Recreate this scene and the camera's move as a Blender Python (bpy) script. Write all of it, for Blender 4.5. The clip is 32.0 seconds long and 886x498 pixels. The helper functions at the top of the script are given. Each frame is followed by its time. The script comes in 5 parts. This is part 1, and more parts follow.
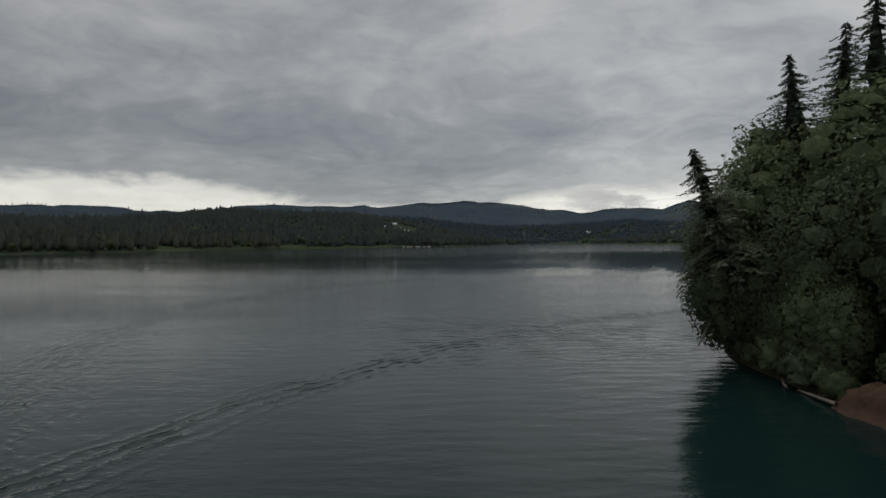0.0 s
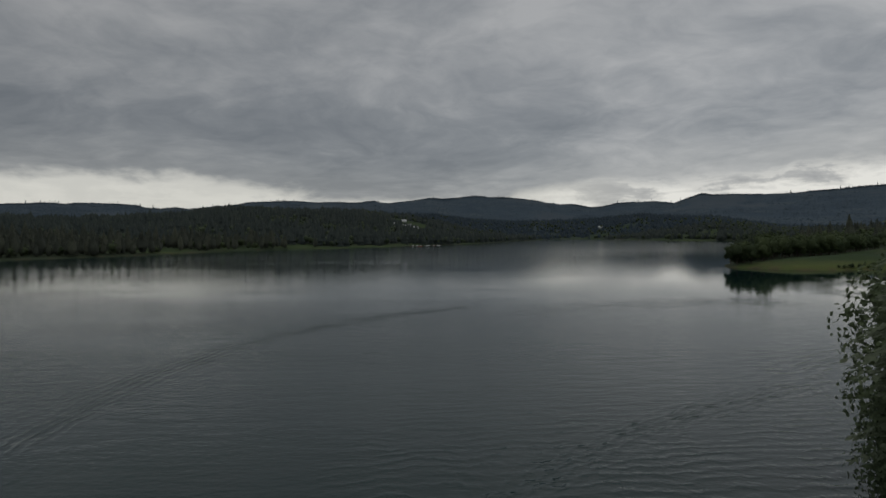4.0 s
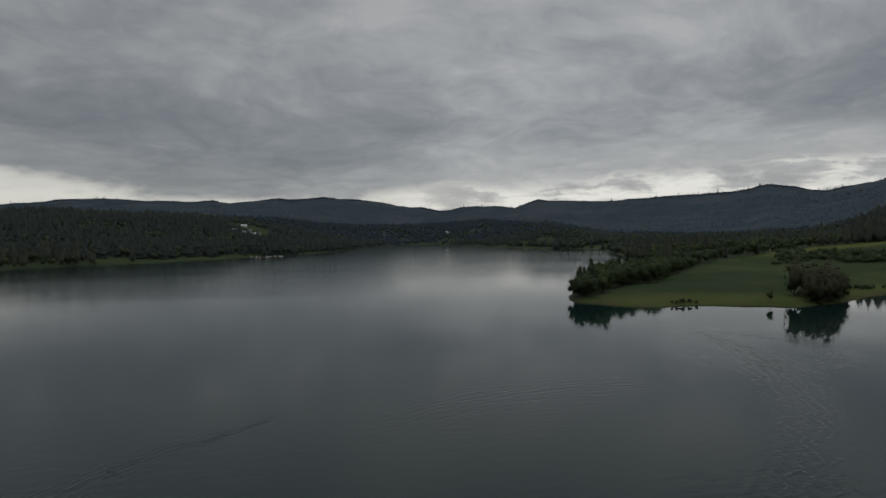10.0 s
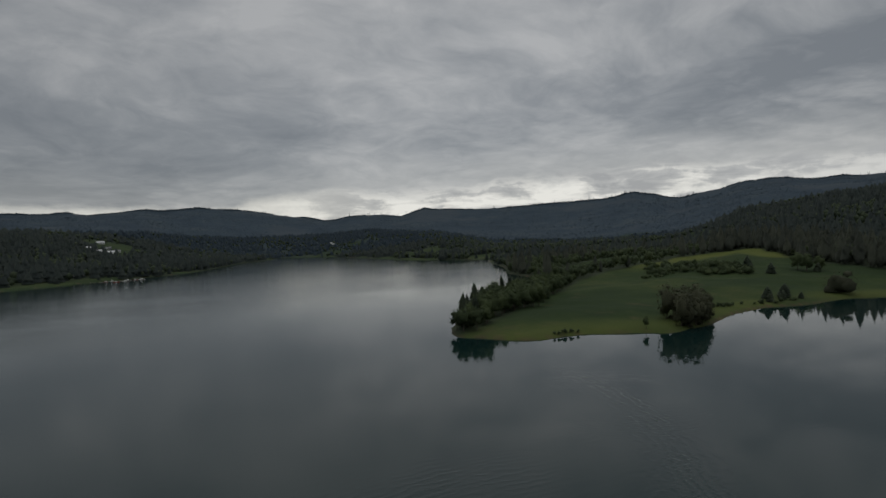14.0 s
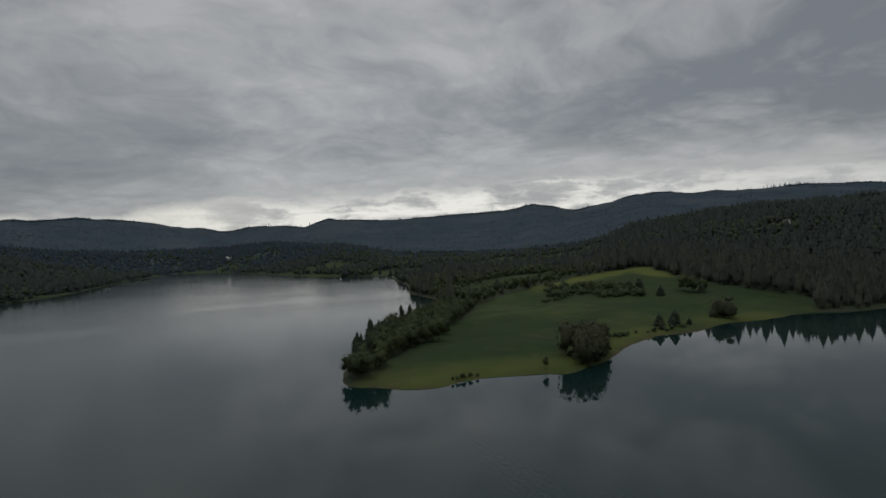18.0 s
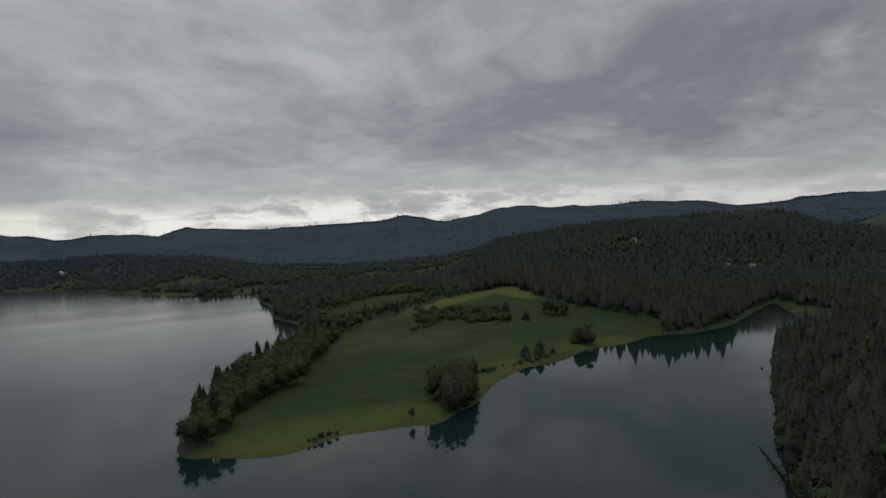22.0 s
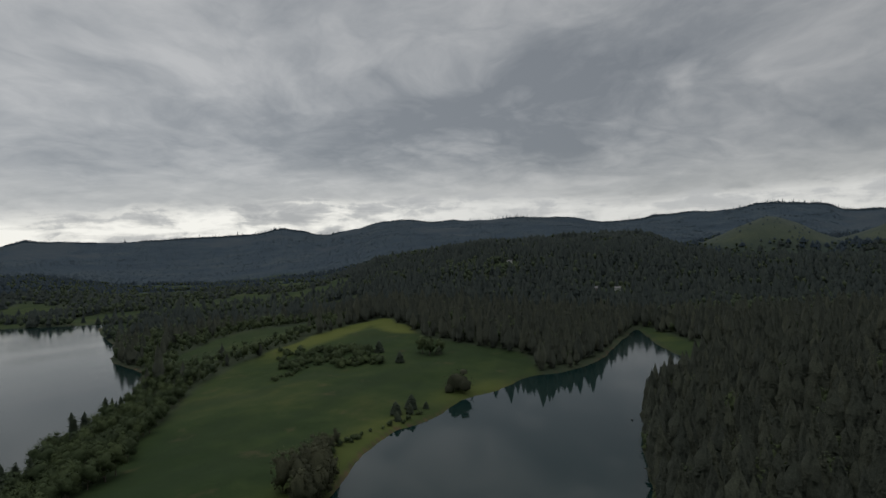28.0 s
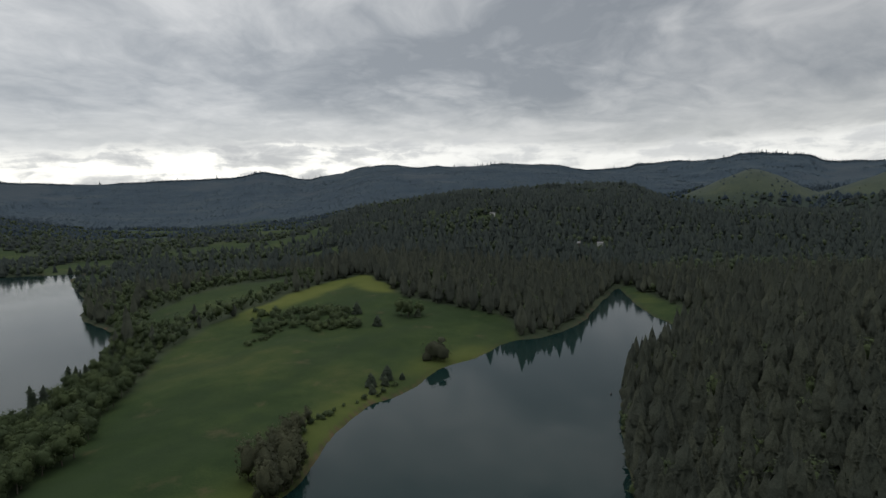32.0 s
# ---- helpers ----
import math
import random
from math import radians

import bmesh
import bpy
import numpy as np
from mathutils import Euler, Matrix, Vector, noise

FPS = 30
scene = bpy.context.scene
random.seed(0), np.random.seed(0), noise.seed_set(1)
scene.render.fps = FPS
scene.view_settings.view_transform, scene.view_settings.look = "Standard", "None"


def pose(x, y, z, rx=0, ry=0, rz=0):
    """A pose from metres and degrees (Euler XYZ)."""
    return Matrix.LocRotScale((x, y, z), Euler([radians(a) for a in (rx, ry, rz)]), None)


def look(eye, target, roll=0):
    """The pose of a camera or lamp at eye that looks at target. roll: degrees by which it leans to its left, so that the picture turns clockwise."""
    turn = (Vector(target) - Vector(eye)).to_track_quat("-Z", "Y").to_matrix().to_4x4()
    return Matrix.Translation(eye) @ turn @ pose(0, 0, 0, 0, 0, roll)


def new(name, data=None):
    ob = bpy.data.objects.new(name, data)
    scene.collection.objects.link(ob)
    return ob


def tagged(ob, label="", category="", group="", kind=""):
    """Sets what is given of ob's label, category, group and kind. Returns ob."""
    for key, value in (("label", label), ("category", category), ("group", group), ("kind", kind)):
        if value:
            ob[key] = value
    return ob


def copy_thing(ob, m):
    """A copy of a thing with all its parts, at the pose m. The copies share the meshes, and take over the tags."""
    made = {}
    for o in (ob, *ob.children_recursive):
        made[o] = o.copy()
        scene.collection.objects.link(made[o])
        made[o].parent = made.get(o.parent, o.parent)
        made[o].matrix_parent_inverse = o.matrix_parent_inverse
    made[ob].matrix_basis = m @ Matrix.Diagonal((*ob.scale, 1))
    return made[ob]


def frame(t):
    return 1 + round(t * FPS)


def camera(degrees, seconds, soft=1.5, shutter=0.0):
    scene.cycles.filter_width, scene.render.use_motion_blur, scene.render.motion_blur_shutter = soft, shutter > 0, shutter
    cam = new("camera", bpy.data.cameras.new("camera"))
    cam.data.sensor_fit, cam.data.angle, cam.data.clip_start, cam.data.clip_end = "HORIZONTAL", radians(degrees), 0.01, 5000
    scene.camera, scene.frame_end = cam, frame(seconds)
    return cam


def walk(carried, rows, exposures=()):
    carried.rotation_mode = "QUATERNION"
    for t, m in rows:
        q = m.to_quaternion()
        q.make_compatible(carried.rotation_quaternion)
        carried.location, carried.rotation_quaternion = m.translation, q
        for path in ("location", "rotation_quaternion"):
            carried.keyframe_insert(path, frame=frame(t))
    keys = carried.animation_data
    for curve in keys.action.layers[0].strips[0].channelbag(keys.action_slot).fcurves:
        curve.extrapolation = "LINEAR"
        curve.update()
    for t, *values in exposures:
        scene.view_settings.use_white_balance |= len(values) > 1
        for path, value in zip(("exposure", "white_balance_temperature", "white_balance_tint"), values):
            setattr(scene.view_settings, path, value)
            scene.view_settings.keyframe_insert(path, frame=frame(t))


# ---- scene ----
cam = camera(76.0, 32.0)
walk(cam, [
    (0, look((0.06, 0.16, 8.49), (0.07, 100.15, 7.18), -0.27)),
    (1, look((0.21, 4.37, 10.12), (-0.30, 104.35, 8.44), -0.46)),
    (2, look((0.53, 8.77, 11.78), (-0.55, 108.75, 9.87), -0.44)),
    (3, look((0.76, 13.44, 13.31), (-0.81, 113.41, 11.18), -0.53)),
    (3.5, look((0.58, 15.51, 13.93), (-1.24, 115.47, 11.77), -0.62)),
    (5.5, look((0.35, 22.32, 17.55), (0.61, 122.29, 14.79), -0.24)),
    (6, look((0.73, 24.43, 18.58), (3.99, 124.35, 16.06), -0.38)),
    (7, look((1.46, 29.34, 20.82), (12.24, 128.73, 18.27), -0.25)),
    (8, look((3.03, 34.04, 23.16), (19.82, 132.58, 20.39), 0.05)),
    (9, look((4.88, 38.71, 25.59), (23.69, 136.89, 23.06), -0.24)),
    (10, look((7.22, 43.00, 27.96), (31.41, 140.00, 25.60), -0.44)),
    (11, look((9.62, 47.18, 30.36), (39.14, 142.70, 28.18), -0.92)),
    (12, look((12.14, 50.92, 32.71), (46.43, 144.84, 30.84), -1.06)),
    (13, look((14.64, 54.85, 35.31), (53.67, 146.90, 33.65), -1.40)),
    (13.5, look((16.06, 56.80, 36.60), (57.34, 147.87, 34.99), -1.55)),
    (15.5, look((22.66, 63.37, 41.77), (68.51, 152.23, 40.98), -2.07)),
    (16, look((24.16, 64.74, 43.07), (72.01, 152.55, 42.44), -2.20)),
    (17, look((27.19, 67.37, 45.71), (79.22, 152.76, 45.28), -1.94)),
    (18, look((30.24, 70.25, 48.46), (87.24, 152.41, 48.26), -1.99)),
    (19, look((33.48, 73.10, 51.15), (93.85, 152.82, 51.26), -1.96)),
    (20, look((37.03, 75.65, 54.03), (101.16, 152.38, 54.40), -2.03)),
    (21, look((40.22, 78.05, 56.99), (109.59, 150.07, 57.52), -1.96)),
    (22, look((43.53, 80.21, 59.92), (117.41, 147.60, 60.62), -1.96)),
    (23, look((47.08, 82.13, 62.93), (125.03, 144.76, 63.72), -1.92)),
    (24, look((51.26, 83.91, 66.05), (132.70, 141.94, 66.97), -2.00)),
    (25, look((55.69, 85.56, 69.08), (139.87, 139.52, 70.11), -2.08)),
    (26, look((60.07, 86.73, 72.01), (145.29, 139.03, 73.31), -2.11)),
    (26.5, look((62.35, 87.32, 73.51), (147.84, 139.19, 74.98), -1.99)),
    (28.5, look((71.37, 90.09, 79.48), (157.68, 140.52, 81.84), -2.23)),
    (29, look((73.30, 90.65, 80.89), (159.78, 140.79, 83.67), -2.11)),
    (30, look((76.63, 91.74, 83.71), (163.48, 141.22, 86.59), -2.09)),
    (30.5, look((78.10, 92.30, 85.08), (165.18, 141.47, 85.88), -2.08)),
    (31, look((79.59, 92.83, 86.44), (166.79, 141.74, 84.45), -1.98)),
    (31.5, look((81.15, 93.26, 87.80), (168.37, 141.93, 82.97), -1.79)),
    (32, look((82.70, 93.65, 89.15), (169.86, 142.05, 81.45), -1.52)),
], [(0, 0.14), (1.5, 0.06), (3, -0.08), (6, -0.16), (13, -0.10), (19, -0.03), (23, 0.03), (26.5, 0.12), (29, 0.15), (30, 0.14), (31, 0.22), (32, 0.58)])

# ---- sky and light ----
world = bpy.data.worlds.new("overcast_sky")
scene.world = world
world.use_nodes = True


def node(tree, kind, **values):
    n = tree.nodes.new(kind)
    for key, value in values.items():
        n.inputs[key].default_value = value
    return n


def math_node(tree, op, a, b=None, c=None, clamp=False):
    n = tree.nodes.new("ShaderNodeMath")
    n.operation, n.use_clamp = op, clamp
    for i, v in enumerate((a, b, c)):
        if v is None:
            continue
        if isinstance(v, (int, float)):
            n.inputs[i].default_value = v
        else:
            tree.links.new(v, n.inputs[i])
    return n.outputs[0]


def ramp(tree, value, stops, smooth=False):
    n = tree.nodes.new("ShaderNodeValToRGB")
    if smooth:
        n.color_ramp.interpolation = "EASE"
    el = n.color_ramp.elements
    while len(el) < len(stops):
        el.new(0.5)
    for e, (p, col) in zip(el, stops):
        e.position = p
        e.color = (*col, 1) if len(col) == 3 else col
    tree.links.new(value, n.inputs[0])
    return n.outputs[0]


def mix(tree, fac, a, b, blend="MIX"):
    n = tree.nodes.new("ShaderNodeMix")
    n.data_type, n.blend_type = "RGBA", blend
    for i, v in ((0, fac), (6, a), (7, b)):
        if isinstance(v, (int, float)):
            n.inputs[i].default_value = v
        elif isinstance(v, tuple):
            n.inputs[i].default_value = (*v, 1)
        else:
            tree.links.new(v, n.inputs[i])
    return n.outputs[2]


def noise_tex(tree, vector, scale, detail=4.0, rough=0.55, distort=0.0, dims="3D"):
    n = tree.nodes.new("ShaderNodeTexNoise")
    n.noise_dimensions = dims
    n.inputs["Scale"].default_value, n.inputs["Detail"].default_value = scale, detail
    n.inputs["Roughness"].default_value, n.inputs["Distortion"].default_value = rough, distort
    tree.links.new(vector, n.inputs["Vector"])
    return n.outputs[0]


SUN_AZ, SUN_EL = 40.0, 76.0


def build_sky():
    t = world.node_tree
    t.nodes.clear()
    L = t.links.new
    co = t.nodes.new("ShaderNodeTexCoord").outputs["Generated"]
    sep = t.nodes.new("ShaderNodeSeparateXYZ")
    L(co, sep.inputs[0])
    x, y, z = sep.outputs
    up = math_node(t, "MAXIMUM", z, 0.0)

    def mul(a, b):
        return math_node(t, "MULTIPLY", a, b)

    def add(a, b):
        return math_node(t, "ADD", a, b)

    def smooth(v, a, b, lo=0.0, hi=1.0):
        n = t.nodes.new("ShaderNodeMapRange")
        n.interpolation_type = "SMOOTHSTEP"
        L(v, n.inputs[0])
        for i, q in enumerate((a, b, lo, hi)):
            n.inputs[i + 1].default_value = q
        return n.outputs[0]

    def spread(vector, sx, sy, sz):
        n = t.nodes.new("ShaderNodeVectorMath")
        n.operation = "MULTIPLY"
        L(vector, n.inputs[0])
        n.inputs[1].default_value = (sx, sy, sz)
        return n.outputs[0]

    def bend(vector, scale, amount, detail=3.0):
        w = t.nodes.new("ShaderNodeTexNoise")
        w.inputs["Scale"].default_value, w.inputs["Detail"].default_value = scale, detail
        L(vector, w.inputs["Vector"])
        n = t.nodes.new("ShaderNodeVectorMath")
        n.operation = "MULTIPLY_ADD"
        L(w.outputs["Color"], n.inputs[0])
        n.inputs[1].default_value = (amount, amount, amount)
        L(vector, n.inputs[2])
        return n.outputs[0]

    def bank(az, el, wide, tall):
        """A soft mass of cloud round one bearing and height, 1 in its middle."""
        ca, sa = math.cos(radians(az)), math.sin(radians(az))
        across = math_node(t, "SUBTRACT", mul(x, ca), mul(y, sa))
        ahead = add(mul(x, sa), mul(y, ca))
        q = math_node(t, "DIVIDE", across, math.sin(radians(wide)))
        h = math_node(t, "DIVIDE", math_node(t, "SUBTRACT", z, math.sin(radians(el))), math.sin(radians(tall)))
        e = math_node(t, "POWER", 2.718, mul(add(mul(q, q), mul(h, h)), -1.0))
        return mul(e, math_node(t, "GREATER_THAN", ahead, 0.0))

    # a flat cloud deck seen in perspective
    inv = math_node(t, "DIVIDE", 1.0, add(up, 0.20))
    flat = t.nodes.new("ShaderNodeCombineXYZ")
    L(mul(x, inv), flat.inputs[0])
    L(mul(y, inv), flat.inputs[1])
    deck = flat.outputs[0]
    bent = bend(bend(deck, 0.8, 0.8), 3.0, 0.16)
    big = noise_tex(t, bent, 0.62, 2, 0.5)
    mid_n = noise_tex(t, bent, 1.9, 7, 0.60, 0.15)
    lumps = noise_tex(t, bent, 5.5, 5, 0.6)
    v = add(mul(big, 0.46), add(mul(mid_n, 0.42), mul(lumps, 0.12)))
    # rolls and hanging pouches, heaviest under the dark bank
    def billow(scale, detail):
        return math_node(t, "ABSOLUTE", math_node(t, "MULTIPLY_ADD", noise_tex(t, bent, scale, detail, 0.52), 2.4, -1.2))

    heavy = bank(66, 15, 19, 7.5)
    rolls = add(mul(billow(1.5, 6), 0.5), mul(billow(4.2, 6), 0.5))
    v = add(v, mul(math_node(t, "SUBTRACT", rolls, 0.22), add(0.20, mul(heavy, 0.30))))
    # the deck's broad lighter and darker reaches
    for az, el, wide, tall, amount in ((66, 15.5, 18, 6.5, -0.055), (-24, 9.5, 18, 4.0, -0.045), (-8, 5.5, 12, 2.2, -0.030), (31, 21, 13, 6, 0.055), (72, 7.5, 20, 2.2, 0.050), (12, 13, 13, 5, 0.025), (28, 13, 13, 7, 0.030), (-34, 19, 14, 6, 0.020), (45, 9, 16, 3, 0.020)):
        v = add(v, mul(bank(az, el, wide, tall), amount))
    cloud = ramp(t, v, [(0.36, (0.205, 0.220, 0.236)), (0.45, (0.262, 0.276, 0.290)), (0.53, (0.340, 0.351, 0.360)), (0.63, (0.450, 0.455, 0.457))])
    # the bright gap between the deck's edge and the hills: its upper edge by bearing
    az = math_node(t, "MULTIPLY_ADD", math_node(t, "ARCTAN2", x, y), 180.0 / math.pi / 180.0, 60.0 / 180.0)
    edge_z = ramp(t, az, [(k, (e, e, e)) for k, e in ((0.02, 0.44), (0.12, 0.48), (0.19, 0.475), (0.235, 0.38), (0.265, 0.31), (0.31, 0.27), (0.355, 0.28), (0.39, 0.40), (0.43, 0.44), (0.47, 0.43), (0.53, 0.51), (0.575, 0.56), (0.62, 0.53), (0.68, 0.50), (0.80, 0.49), (0.95, 0.44))])
    low = t.nodes.new("ShaderNodeCombineXYZ")
    L(x, low.inputs[0])
    L(y, low.inputs[1])
    L(mul(z, 2.6), low.inputs[2])
    puffs = bend(low.outputs[0], 7.0, 0.05)
    edge = noise_tex(t, low.outputs[0], 3.5, 6, 0.55, 0.2)
    puff = noise_tex(t, puffs, 12.0, 8, 0.58, 0.2)
    over = math_node(t, "SUBTRACT", up, mul(edge_z, 0.2))
    over = add(over, add(mul(math_node(t, "SUBTRACT", edge, 0.5), 0.055), mul(math_node(t, "SUBTRACT", puff, 0.5), 0.055)))
    gap = smooth(over, 0.016, -0.010)
    east = smooth(x, 0.10, 0.42)
    # a veil of light runs a little way up the deck above the gap
    veil = mul(smooth(over, 0.085, -0.01), add(0.18, mul(east, 0.24)))
    toward = add(mul(x, 0.5), mul(y, 0.866))
    side = math_node(t, "MULTIPLY_ADD", toward, 0.33, 0.615)
    side = add(side, mul(math_node(t, "POWER", math_node(t, "MAXIMUM", toward, 0.0), 12.0), 0.14))
    # brightening added to unseen sky behind the walk's start, to light facing trees
    side = add(side, mul(math_node(t, "MAXIMUM", mul(toward, -1.0), 0.0), 0.75))
    # an overcast sky is brightest overhead
    side = mul(side, smooth(z, 0.45, 0.95, 1.0, 1.9))
    side_c = t.nodes.new("ShaderNodeCombineColor")
    for k in range(3):
        L(side, side_c.inputs[k])
    cloud = mix(t, 1.0, cloud, side_c.outputs[0], "MULTIPLY")
    cloud = mix(t, veil, cloud, (0.58, 0.575, 0.55))
    # in the east small cumulus and thin bars of cloud stand in the gap
    bars = noise_tex(t, spread(bend(co, 5.0, 0.03), 2.2, 2.2, 34.0), 1.0, 6, 0.6)
    body = add(mul(puff, 0.62), mul(bars, 0.38))
    glow = ramp(t, body, [(0.40, (0.33, 0.335, 0.345)), (0.465, (0.46, 0.462, 0.458)), (0.495, (0.66, 0.652, 0.62)), (0.555, (0.86, 0.846, 0.795))])
    glow = mix(t, smooth(x, 0.02, 0.40, 0.85, 0.10), glow, (0.68, 0.67, 0.615))
    # towards the east the gap closes to a paler grey
    glow = mix(t, mul(smooth(x, 0.72, 0.92), 0.55), glow, (0.46, 0.465, 0.465))
    col = mix(t, gap, cloud, glow)
    sky = t.nodes.new("ShaderNodeTexSky")
    sky.sky_type, sky.sun_disc = "NISHITA", False
    sky.sun_elevation, sky.sun_rotation = radians(SUN_EL), radians(SUN_AZ)
    thin = mix(t, 1.0, sky.outputs[0], (0.1, 0.1, 0.1), "MULTIPLY")
    col = mix(t, 0.94, thin, col)
    below = math_node(t, "LESS_THAN", z, -0.02)
    col = mix(t, below, col, (0.05, 0.06, 0.06))
    bg = t.nodes.new("ShaderNodeBackground")
    L(col, bg.inputs[0])
    bg.inputs[1].default_value = 1.0
    out = t.nodes.new("ShaderNodeOutputWorld")
    L(bg.outputs[0], out.inputs[0])


build_sky()
sun = new("sun", bpy.data.lights.new("sun", "SUN"))
sun.data.energy, sun.data.angle, sun.data.color = 0.5, radians(60), (1.0, 0.97, 0.93)
sun.matrix_world = look((0, 0, 0), (-math.sin(radians(SUN_AZ)) * math.cos(radians(SUN_EL)), -math.cos(radians(SUN_AZ)) * math.cos(radians(SUN_EL)), -math.sin(radians(SUN_EL))))

# ---- materials ----


def material(name, rough=0.8, spec=0.3):
    m = bpy.data.materials.new(name)
    m.use_nodes = True
    t = m.node_tree
    b = t.nodes["Principled BSDF"]
    b.inputs["Roughness"].default_value = rough
    b.inputs["Specular IOR Level"].default_value = spec
    return m, t, b


def bump(t, b, height, strength, distance):
    n = t.nodes.new("ShaderNodeBump")
    n.inputs["Strength"].default_value, n.inputs["Distance"].default_value = strength, distance
    t.links.new(height, n.inputs["Height"])
    t.links.new(n.outputs[0], b.inputs["Normal"])


def position(t):
    return t.nodes.new("ShaderNodeNewGeometry").outputs["Position"]


def foliage(name, dark, mid, light, attribute=False):
    """Leaves or needles: tone varies from tree to tree and from spray to spray."""
    m, t, b = material(name, 0.75, 0.12)
    geo = t.nodes.new("ShaderNodeNewGeometry")
    if attribute:
        a = t.nodes.new("ShaderNodeAttribute")
        a.attribute_name = "tone"
        own = a.outputs["Fac"]
    else:
        own = t.nodes.new("ShaderNodeObjectInfo").outputs["Random"]
    spray = geo.outputs["Random Per Island"]
    patch = noise_tex(t, geo.outputs["Position"], 0.35, 3)
    v = math_node(t, "ADD", math_node(t, "MULTIPLY", own, 0.55), math_node(t, "ADD", math_node(t, "MULTIPLY", spray, 0.12), math_node(t, "MULTIPLY", patch, 0.33)))
    col = ramp(t, v, [(0.15, dark), (0.5, mid), (0.85, light)])
    grain = noise_tex(t, geo.outputs["Position"], 1.9, 7, 0.72)
    col = mix(t, 1.0, col, ramp(t, grain, [(0.30, (0.62, 0.62, 0.62)), (0.52, (1.0, 1.0, 1.0)), (0.72, (1.38, 1.38, 1.30))]), "MULTIPLY")
    t.links.new(col, b.inputs["Base Color"])
    bump(t, b, grain, 0.35, 0.4)
    # leaves let some light through
    thin = t.nodes.new("ShaderNodeBsdfTranslucent")
    t.links.new(col, thin.inputs["Color"])
    both = t.nodes.new("ShaderNodeMixShader")
    both.inputs[0].default_value = 0.35
    t.links.new(b.outputs[0], both.inputs[1])
    t.links.new(thin.outputs[0], both.inputs[2])
    t.links.new(both.outputs[0], t.nodes["Material Output"].inputs["Surface"])
    return m


def simple(name, a, b_col, scale, rough=0.85, bump_h=0.0, detail=5, spec=0.25):
    m, t, b = material(name, rough, spec)
    p = position(t)
    n1, n2 = noise_tex(t, p, scale, detail), noise_tex(t, p, scale * 6.3, detail)
    v = math_node(t, "ADD", math_node(t, "MULTIPLY", n1, 0.6), math_node(t, "MULTIPLY", n2, 0.4))
    t.links.new(ramp(t, v, [(0.3, a), (0.7, b_col)]), b.inputs["Base Color"])
    if bump_h:
        bump(t, b, n2, 0.6, bump_h)
    return m


NEEDLE = foliage("fir_needles", (0.060, 0.078, 0.056), (0.076, 0.098, 0.066), (0.100, 0.122, 0.074))
LEAF = foliage("broad_leaves", (0.064, 0.088, 0.046), (0.086, 0.116, 0.055), (0.116, 0.150, 0.066))
# next two: NEEDLE and LEAF lightened, light painted in to lift the shaded bank
BANK_NEEDLE_LIT = foliage("lit_bank_needles", (0.11, 0.14, 0.105), (0.14, 0.175, 0.120), (0.18, 0.21, 0.135))
BANK_LEAF_LIT = foliage("lit_bank_leaves", (0.112, 0.145, 0.084), (0.142, 0.182, 0.096), (0.175, 0.222, 0.108))
ASH_LEAF = foliage("dull_willow_leaves", (0.070, 0.077, 0.050), (0.090, 0.097, 0.060), (0.115, 0.121, 0.072))
NEEDLE_FAR = foliage("far_needles", (0.050, 0.059, 0.047), (0.064, 0.074, 0.056), (0.086, 0.096, 0.067), True)
LEAF_FAR = foliage("far_leaves", (0.066, 0.090, 0.051), (0.088, 0.117, 0.059), (0.115, 0.146, 0.069), True)
# distant foliage: darker and bluer, with the haze of distance painted into the colour
NEEDLE_HILL_HAZE = foliage("hazed_hill_needles", (0.042, 0.055, 0.053), (0.051, 0.066, 0.060), (0.064, 0.079, 0.067), True)
NEEDLE_RIDGE_HAZE = foliage("hazed_ridge_needles", (0.041, 0.062, 0.082), (0.046, 0.068, 0.087), (0.053, 0.075, 0.091), True)
LEAF_HILL_HAZE = foliage("hazed_hill_leaves", (0.064, 0.086, 0.056), (0.080, 0.106, 0.063), (0.102, 0.128, 0.070), True)
BARK = simple("bark", (0.045, 0.036, 0.028), (0.16, 0.135, 0.11), 3.0, 0.9, 0.02)
DEADWOOD = simple("dead_wood", (0.14, 0.115, 0.09), (0.30, 0.26, 0.21), 4.0, 0.9, 0.01)
CLAY = simple("red_clay", (0.055, 0.034, 0.024), (0.145, 0.084, 0.054), 0.9, 0.95, 0.08)


